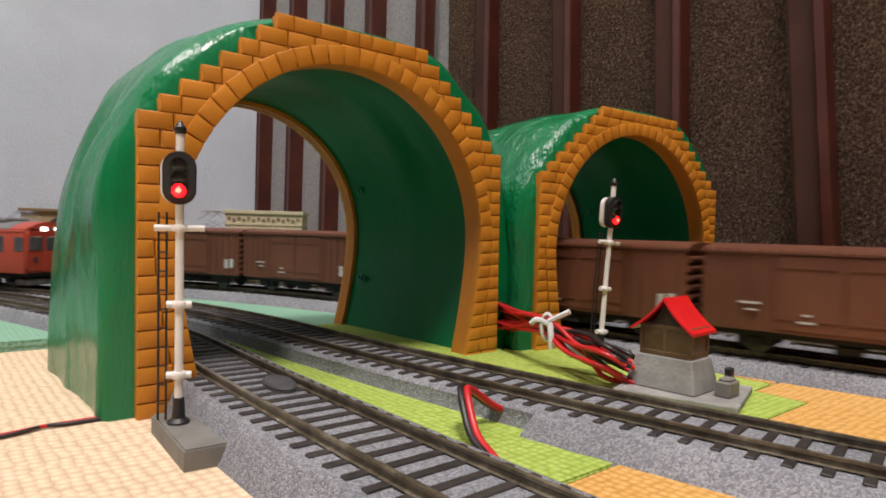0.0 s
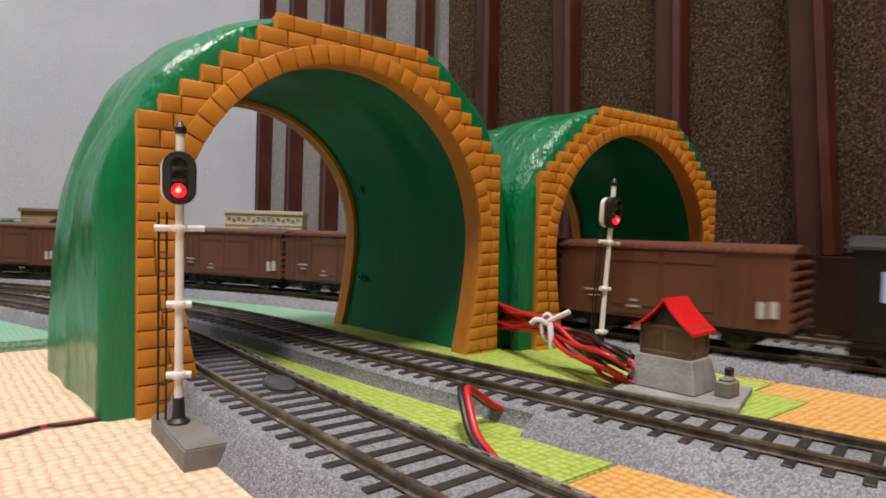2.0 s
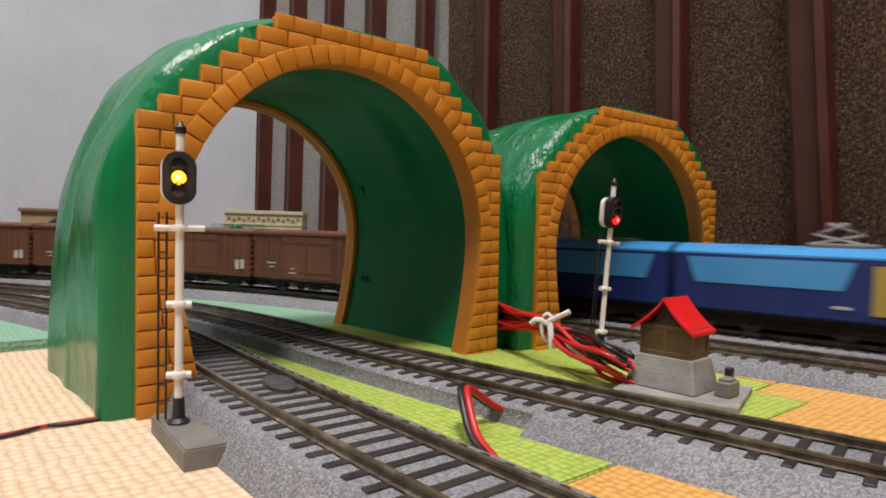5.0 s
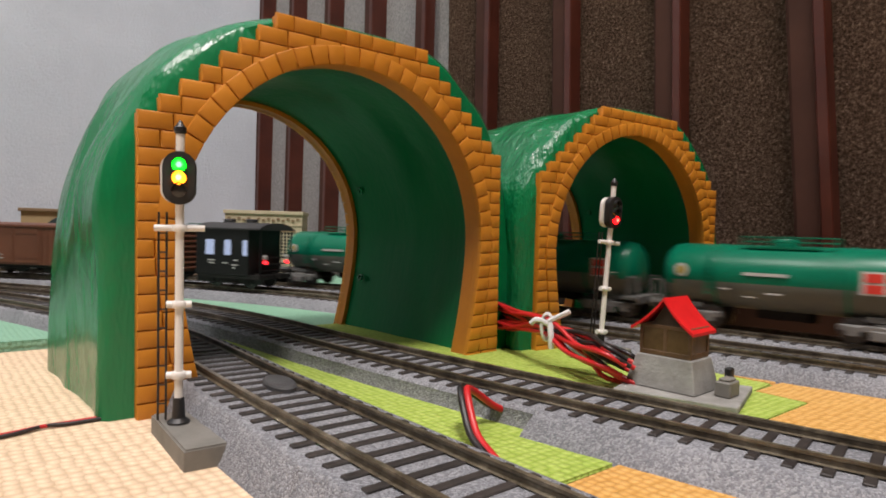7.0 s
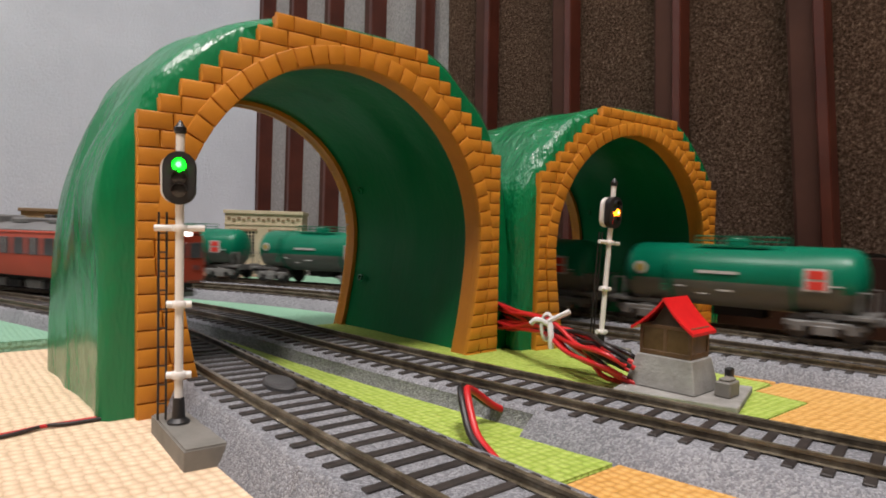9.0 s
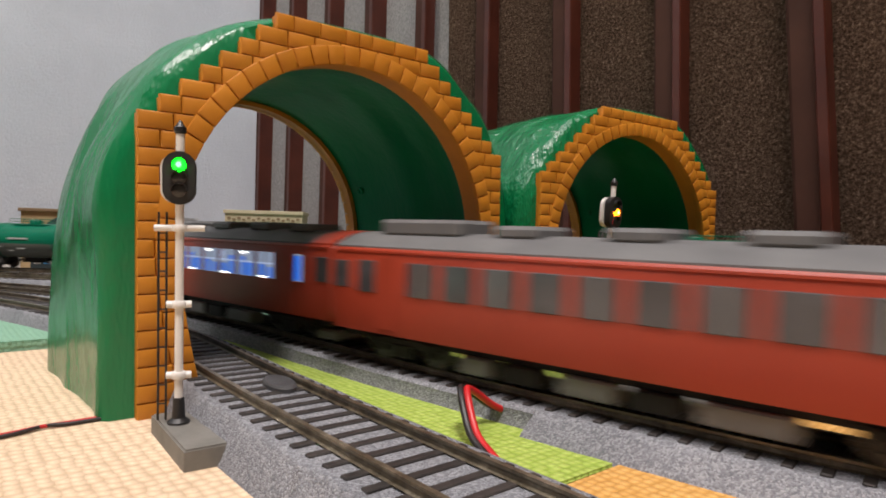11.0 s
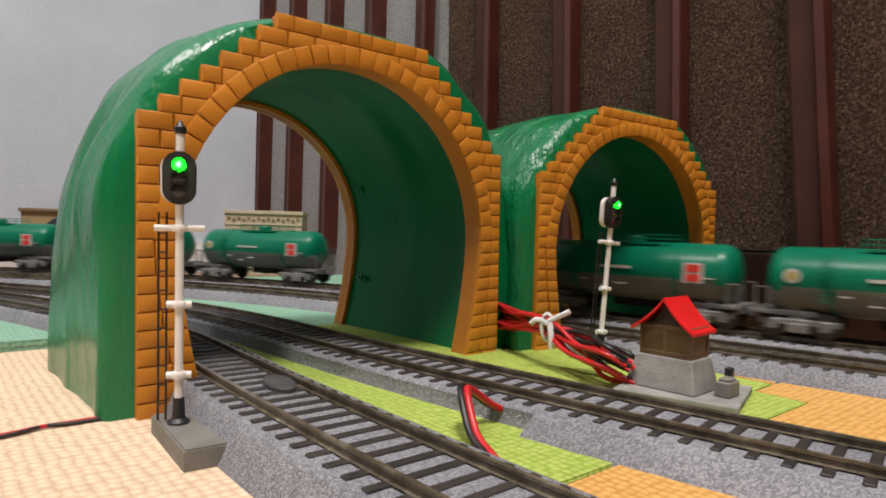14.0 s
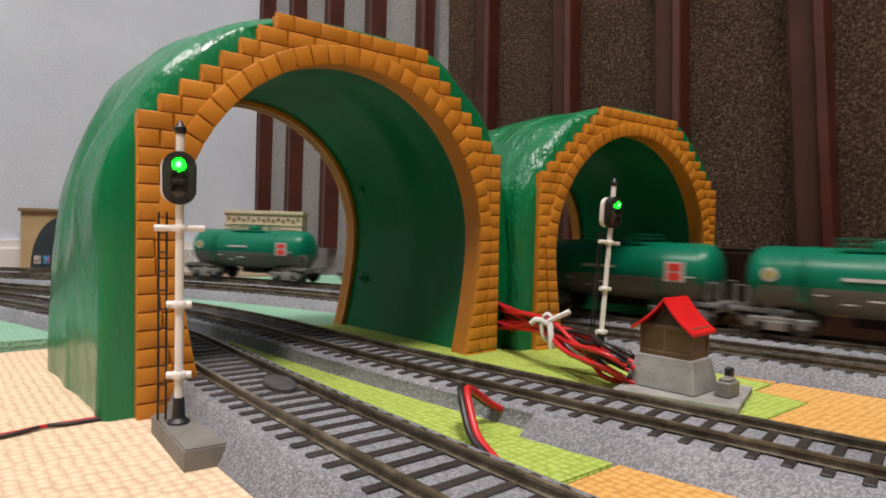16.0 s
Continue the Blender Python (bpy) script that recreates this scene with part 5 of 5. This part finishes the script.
def loco_blue():
    """Two-unit electric engine in navy with sky-blue roof and panels."""
    t = thing("electric_locomotive", "navy and sky blue twin electric locomotive", "locomotive")
    for name, a, b in (("front_unit", -98.0, -1.5), ("rear_unit", 1.5, 98.0)):
        end = -1 if a < -50 else 1
        w = 16.4
        tip, root = (a, b) if end < 0 else (b, a)
        bm = bmesh.new()
        prism(bm, [(root, 8.5), (root, 33.8), (tip - end * 10, 33.8), (tip - end * 3.5, 20), (tip, 18), (tip - end * 0.8, 8.5)], "y", -w, w)
        bmesh.ops.bevel(bm, geom=[e for e in bm.edges if abs(e.verts[0].co.y - e.verts[1].co.y) < 0.1], offset=1.0, segments=2, affect="EDGES")
        unit = part(name, bm, LOCO_NAVY, t, "navy body", smooth=30)
        bm = bmesh.new()
        prism(bm, [(y, 33.6 + 3.6 * (1 - (abs(y) / 16.2) ** 3)) for y in np.linspace(-16.2, 16.2, 13)] + [(16.2, 32.6), (-16.2, 32.6)], "x", min(root, tip - end * 8), max(root, tip - end * 8))
        part("roof", bm, LOCO_SKY, unit, "sky blue roof", smooth=30)
        for s in (-1, 1):
            x0, x1 = sorted((tip - end * 26, root - end * -4))
            bm = bmesh.new()
            prism(bm, [(x0 + 6, 20.5), (x1 - 6, 20.5), (x1 - 2, 31.5), (x0 + 2, 31.5)], "y", s * (w + 0.05) - 0.2, s * (w + 0.05) + 0.2)
            part("side_panel", bm, LOCO_SKY, unit, "sky blue side panel")
            x = tip - end * 19.5
            part("cab_door", box(bmesh.new(), x - 2.8, x + 2.8, s * (w + 0.1) - 0.3, s * (w + 0.1) + 0.3, 12, 30.5), LOCO_YELLOW, unit, "tan cab door")
            x = tip - end * 12
            part("cab_window", box(bmesh.new(), x - 3.6, x + 3.6, s * (w + 0.05) - 0.3, s * (w + 0.05) + 0.3, 21.5, 30), COACH_GLASS, unit)
            bm = bmesh.new()
            lathe(bm, [(1.5, -0.6), (1.5, 0.6), (1.1, 0.9)], "x", 14, Matrix.Translation((tip + end * 0.2, s * 12, 15)))
            part("headlight", bm, LIT_BRIGHT if end < 0 else MARK_WHITE, unit, "headlight", smooth=40)
            part("marking", box(bmesh.new(), tip - end * 32 - 3, tip - end * 32 + 3, s * (w + 0.1) - 0.2, s * (w + 0.1) + 0.2, 13.5, 14.6), MARK_WHITE, unit)
            bm = bmesh.new()
            prism(bm, [(tip - end * 4.5, 8.8), (tip - end * 0.9, 8.8), (tip - end * 4.2, 20), (tip - end * 8.5, 31), (tip - end * 10.5, 31), (tip - end * 7, 20)], "y", s * (w + 0.02) - 0.22, s * (w + 0.02) + 0.22)
            part("corner_stripe", bm, LOCO_SKY, unit, "sky blue corner stripe")
        part("windscreen", box(bmesh.new(), -0.3, 0.3, -12.5, 12.5, -5, 5), COACH_GLASS, unit, m=at(tip - end * 6.4, 0, 26.6, 0, -25 * end, 0))
        pantograph(unit, (a + b) / 2 - end * -12, 38.6, 7.5)
        bm = bmesh.new()
        box(bm, (a + b) / 2 - 26, (a + b) / 2 - 2, -8, 8, 36.2, 38.6, bev=0.6)
        part("roof_box", bm, ROOF_GREY, unit)
        bm = bmesh.new()
        box(bm, a + 3, b - 3, -13, 13, 6, 8.6)
        box(bm, (a + b) / 2 - 13, (a + b) / 2 + 13, -12.5, 12.5, 2.4, 6.2, bev=0.5)
        part("underframe", bm, UNDER, unit)
        for x in (a + 22, b - 22):
            bogie(unit, x, 9, UNDER)
    for x in (-98, 98):
        coupler(t, x)
    return t


def red_coach(label, lit, front_lamps, cab_front=1):
    """Suburban coach; its cab looks towards cab_front along x."""
    t = thing("railcar", label, "railway coach", group="red suburban trains")
    L, w = 91.0, 16.6
    bm = bmesh.new()
    sec = [(-w + 0.6, 8.8), (-w, 13), (-w, 31.5), (-w + 0.7, 33.4), (-w + 2.5, 35.0), (w - 2.5, 35.0), (w - 0.7, 33.4), (w, 31.5), (w, 13), (w - 0.6, 8.8)]
    prism(bm, sec, "x", -L, L)
    bmesh.ops.bevel(bm, geom=[e for e in bm.edges if abs(e.verts[0].co.x - e.verts[1].co.x) < 0.01], offset=1.6, segments=3, affect="EDGES")
    part("body", bm, RED_COACH, t, "vermilion body shell", smooth=35)
    bm = bmesh.new()
    pts = [(y, 34.2 + 4.4 * (1 - (abs(y) / 15.6) ** 2.2)) for y in np.linspace(-15.6, 15.6, 15)]
    prism(bm, pts + [(15.6, 33.2), (-15.6, 33.2)], "x", -L + 13 if cab_front < 0 else -L + 1, L - 13 if cab_front > 0 else L - 1)
    part("roof", bm, ROOF_GREY, t, "grey arched roof", smooth=30)
    bm = bmesh.new()
    x0, x1 = (L - 13.2, L - 0.4) if cab_front > 0 else (-L + 0.4, -L + 13.2)
    prism(bm, [(y, z + 0.05) for y, z in pts] + [(15.7, 33.2), (-15.7, 33.2)], "x", x0, x1)
    bmesh.ops.bevel(bm, geom=[e for e in bm.edges if abs(e.verts[0].co.x - e.verts[1].co.x) < 0.01 and abs(e.verts[0].co.x * cab_front - (L - 0.4)) < 0.1], offset=1.4, segments=2, affect="EDGES")
    part("cab_roof", bm, RED_COACH, t, "vermilion cab roof", smooth=35)
    for x, hl, hh in ((-62, 16, 4.0), (-28, 7, 2.6), (4, 7, 2.6), (34, 7, 2.6), (60, 6, 2.2)):
        x = x * cab_front
        bm = bmesh.new()
        box(bm, x - hl, x + hl, -8, 8, 37.4, 38.4 + hh, bev=1.0)
        part("roof_unit", bm, ROOF_GREY, t, "grey roof unit", smooth=30)
    for s in (-1, 1):
        # windows: frame, pane, and fittings whose own glow stands for the lit saloon
        spans = [(-78, -71)] + [(-58 + i * 13.2, -58 + i * 13.2 + 10.2) for i in range(9)] + [(70.5, 75)]
        for k, (xa, xb) in enumerate(spans):
            xa, xb = sorted((xa * cab_front, xb * cab_front))
            z0 = 20.6
            y = s * (w + 0.06)
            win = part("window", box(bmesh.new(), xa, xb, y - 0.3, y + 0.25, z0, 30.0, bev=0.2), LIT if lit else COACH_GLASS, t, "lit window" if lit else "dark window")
            if lit:
                if k not in (0, len(spans) - 1):
                    for c in range(2):
                        a_ = xa + 0.5 + c * 5.0
                        part("seat_back", box(bmesh.new(), a_, a_ + 2.6 + 0.5 * ((k + c) % 3), y + s * 0.27 - 0.1, y + s * 0.27 + 0.1, z0 + 0.2, z0 + 4.0 + 1.6 * ((k * 2 + c) % 3)), SEAT_BLUE, win, "blue seat back, made to glow as if lit")
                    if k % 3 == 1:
                        part("curtain", box(bmesh.new(), xb - 2.6, xb - 0.5, y + s * 0.27 - 0.1, y + s * 0.27 + 0.1, z0 + 4.4, 29.6), LIT_VAN, win, "pale curtain, made to glow as if lit")
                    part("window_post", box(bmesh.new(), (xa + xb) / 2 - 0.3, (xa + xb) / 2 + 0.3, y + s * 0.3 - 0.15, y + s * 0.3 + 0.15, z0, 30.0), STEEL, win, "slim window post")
                    part("window_bar", box(bmesh.new(), xa, xb, y + s * 0.3 - 0.15, y + s * 0.3 + 0.15, 25.6, 26.2), LIT_VAN, win, "window rail, made to glow as a bright line")
                else:
                    part("seat_back", box(bmesh.new(), xa + 0.4, xb - 0.4, y + s * 0.27 - 0.1, y + s * 0.27 + 0.1, z0 + 0.3, 29.4), SEAT_BLUE, win)
            elif k % 2:
                part("window_bar", box(bmesh.new(), (xa + xb) / 2 - 0.3, (xa + xb) / 2 + 0.3, y + s * 0.3 - 0.15, y + s * 0.3 + 0.15, z0, 30.0), STEEL, win)
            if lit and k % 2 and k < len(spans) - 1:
                # Painted glint: a glowing strip stands in for a reflection at the sill.
                part("sill_glint", box(bmesh.new(), xa + 3.8, xb - 1.2, y + s * 0.3 - 0.1, y + s * 0.3 + 0.1, z0 + 0.15, z0 + 0.6), LIT_BRIGHT, win, "glowing strip in place of a reflection at the sill")
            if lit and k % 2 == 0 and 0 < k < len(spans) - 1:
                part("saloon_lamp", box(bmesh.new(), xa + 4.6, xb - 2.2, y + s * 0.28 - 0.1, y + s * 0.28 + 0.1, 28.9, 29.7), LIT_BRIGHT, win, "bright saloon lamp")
        for xd in (-66, 66):
            part("door", box(bmesh.new(), xd - 3.4, xd + 3.4, s * w - 0.25, s * w + 0.15, 10.5, 31), RED_COACH, t, "vermilion side door")
        part("gutter", box(bmesh.new(), -L + 2, L - 2, s * (w - 0.2) - 0.4, s * (w - 0.2) + 0.4, 32.4, 33.0), RED_COACH, t)
    # cab end
    d = cab_front
    xf = d * (L + 0.02)
    for y0, y1 in ((-14.5, -6), (-3.6, 3.6), (6, 14.5)):
        part("windscreen", box(bmesh.new(), xf - 0.35, xf + 0.35, y0, y1, 22.0, 30.0, bev=0.25), COACH_GLASS, t, "cab windscreen")
    part("end_door", box(bmesh.new(), xf - 0.3, xf + 0.3, -4.4, 4.4, 9.4, 21.5, bev=0.25), RED_COACH, t)
    for y in (-10.5, 10.5):
        bm = bmesh.new()
        lathe(bm, [(1.4, -0.5), (1.4, 0.5), (1.0, 0.8)], "x", 14, Matrix.Translation((xf, y, 17)))
        part("marker_lamp", bm, COACH_GLASS, t, smooth=40)
    for y in (-4.6, 4.6):
        bm = bmesh.new()
        box(bm, xf - 0.8, xf + 0.8, y - 2.4, y + 2.4, 33.2, 35.6, bev=0.8)
        part("headlight", bm, LIT_BRIGHT if front_lamps else MARK_WHITE, t, "headlight above the cab door")
    # dark cab windows in the sides, at both ends of the car
    for s in (-1, 1):
        for xa, xb in ((-89.0, -82.5), (82.5, 89.0)):
            part("cab_window", box(bmesh.new(), xa, xb, s * (w + 0.06) - 0.3, s * (w + 0.06) + 0.25, 21.4, 29.6, bev=0.25), COACH_GLASS, t, "dark cab side window")
    for y0, y1 in ((-14.0, -5.6), (5.6, 14.0)):
        part("end_window", box(bmesh.new(), -xf - 0.35, -xf + 0.35, y0, y1, 22.0, 29.6, bev=0.25), COACH_GLASS, t, "dark end window")
    bm = bmesh.new()
    box(bm, d * (L - 7) - 5, d * (L - 7) + 5, -13, 13, 1.8, 5.2, bev=0.8)
    part("snowplough", bm, GEAR_GREY, t, "grey skirt below the cab")
    bm = bmesh.new()
    box(bm, -L + 3, L - 3, -12, 12, 6.4, 9.0)
    part("underframe", bm, UNDER, t)
    rng = random.Random(3)
    for x, hl, mt in ((-30, 9, GEAR_GREY), (-12, 6, UNDER), (4, 7, GEAR_GREY), (22, 6, UNDER), (36, 5, GEAR_GREY)):
        bm = bmesh.new()
        for s in (-1, 1):
            box(bm, x - hl, x + hl, s * 11 - 3, s * 11 + 3, 1.8, 6.5, bev=0.5)
        part("equipment_box", bm, mt, t)
    for x in (-63, 63):
        bogie(t, x, 10.5, UNDER)
    for x in (-L, L):
        coupler(t, x)
    return t


# ---------------------------------------------------------------- what moves
def knots(rows):
    ts, ss = [r[0] for r in rows], [r[1] for r in rows]
    return lambda t: float(np.interp(t, ts, ss)) if ts[0] <= t <= ts[-1] else (ss[-1] + (t - ts[-1]) * (ss[-1] - ss[-2]) / (ts[-1] - ts[-2]))


def drive(car, line, s_of_t, length, step=0.4, reverse=False, spread=None):
    rows, t = [], 0.0
    while t < 16.001:
        s = s_of_t(t)
        s = spread(s) if spread else s
        m = line.car(s, length, RAIL_TOP)
        rows.append((t, m))
        t = round(t + step, 3)
    walk(car, rows)


def turn_lens(lens, changes):
    """changes: (seconds, lit?) from the start on; the disc turns over in a tenth of a second."""
    base = lens.matrix_basis.copy()

    def turned(a):
        return base @ pose(0, 0, 0, 0, 0, a)
    state = 0 if changes[0][1] else 180
    rows = [(0, turned(state))]
    for t, lit in changes[1:]:
        rows.append((t - 0.1, turned(state)))
        goal = 0 if lit else 180
        for k in (1, 2, 3):
            rows.append((t - 0.1 + k / 30, turned(state + (goal - state) * k / 3)))
        state = goal
    rows.append((16, turned(state)))
    walk(lens, rows)


WAGON_PITCH, VAN = 92.0, 58.0
# rear of the guard's van along line C
goods_s = knots([(0, -112), (0.6, -66), (1.8, 25), (2.8, 90), (3.8, 157), (6.3, 345), (7.9, 465), (16, 1072)])
# front end of the leading engine along line D
tank_s = knots([(0, 419), (3.1, 106), (7, -288), (14.5, -1049), (16, -1212)])


def stretch(s):
    """Spreads cars behind the tunnels so both visible runs fit the camera's view."""
    return s + 35.0 * min(max((s - 235) / 100, 0.0), 1.0)


# the red train draws back out of sight, waits, and comes forward again
red_b_s = knots([(0, 454), (0.5, 493), (1.0, 532), (1.6, 703), (2.4, 760), (6.1, 760), (6.7, 700), (7.9, 515), (8.9, 360), (9.2, 309), (11.3, -42), (11.8, -124), (12.5, -228), (12.9, -297), (16, -827)])

van = guard_van()
wagons = [covered_wagon()]
wagons += [copy_thing(wagons[0], Matrix()) for i in range(9)]
grey_engine, blue_engine = loco_grey(), loco_blue()
tanks = [tank_wagon()]
tanks += [copy_thing(tanks[0], Matrix()) for i in range(11)]
lead_b = red_coach("vermilion railcar with grey roof and bright headlights", False, True, -1)
tail_b = red_coach("vermilion railcar with grey roof and lit blue-seated saloon", True, True, -1)


def motions():
    drive(van, LINE_C, lambda t: goods_s(t) + 19.5, 50)
    for i, w in enumerate(wagons):
        drive(w, LINE_C, lambda t: goods_s(t) + VAN + WAGON_PITCH * (i + 0.5), 86)
    drive(grey_engine, LINE_D, lambda t: stretch(tank_s(t) + 70.5), 138)
    drive(blue_engine, LINE_D, lambda t: stretch(tank_s(t) + 144 + 99), 196)
    for i, w in enumerate(tanks):
        drive(w, LINE_D, lambda t: stretch(tank_s(t) + 353 + 49 + 111 * i), 97)
    drive(lead_b, LINE_B, lambda t: red_b_s(t) + 93, 182)
    drive(tail_b, LINE_B, lambda t: red_b_s(t) + 187 + 93, 182)
    green, amber, red = NEAR_LENSES
    turn_lens(red, [(0, True), (2.3, False)])
    turn_lens(amber, [(0, False), (2.3, True), (7.2, False)])
    turn_lens(green, [(0, False), (7.0, True)])
    green, amber, red = FAR_LENSES
    turn_lens(red, [(0, True), (8.3, False)])
    turn_lens(amber, [(0, False), (8.3, True), (12.8, False)])
    turn_lens(green, [(0, False), (12.8, True)])


motions()
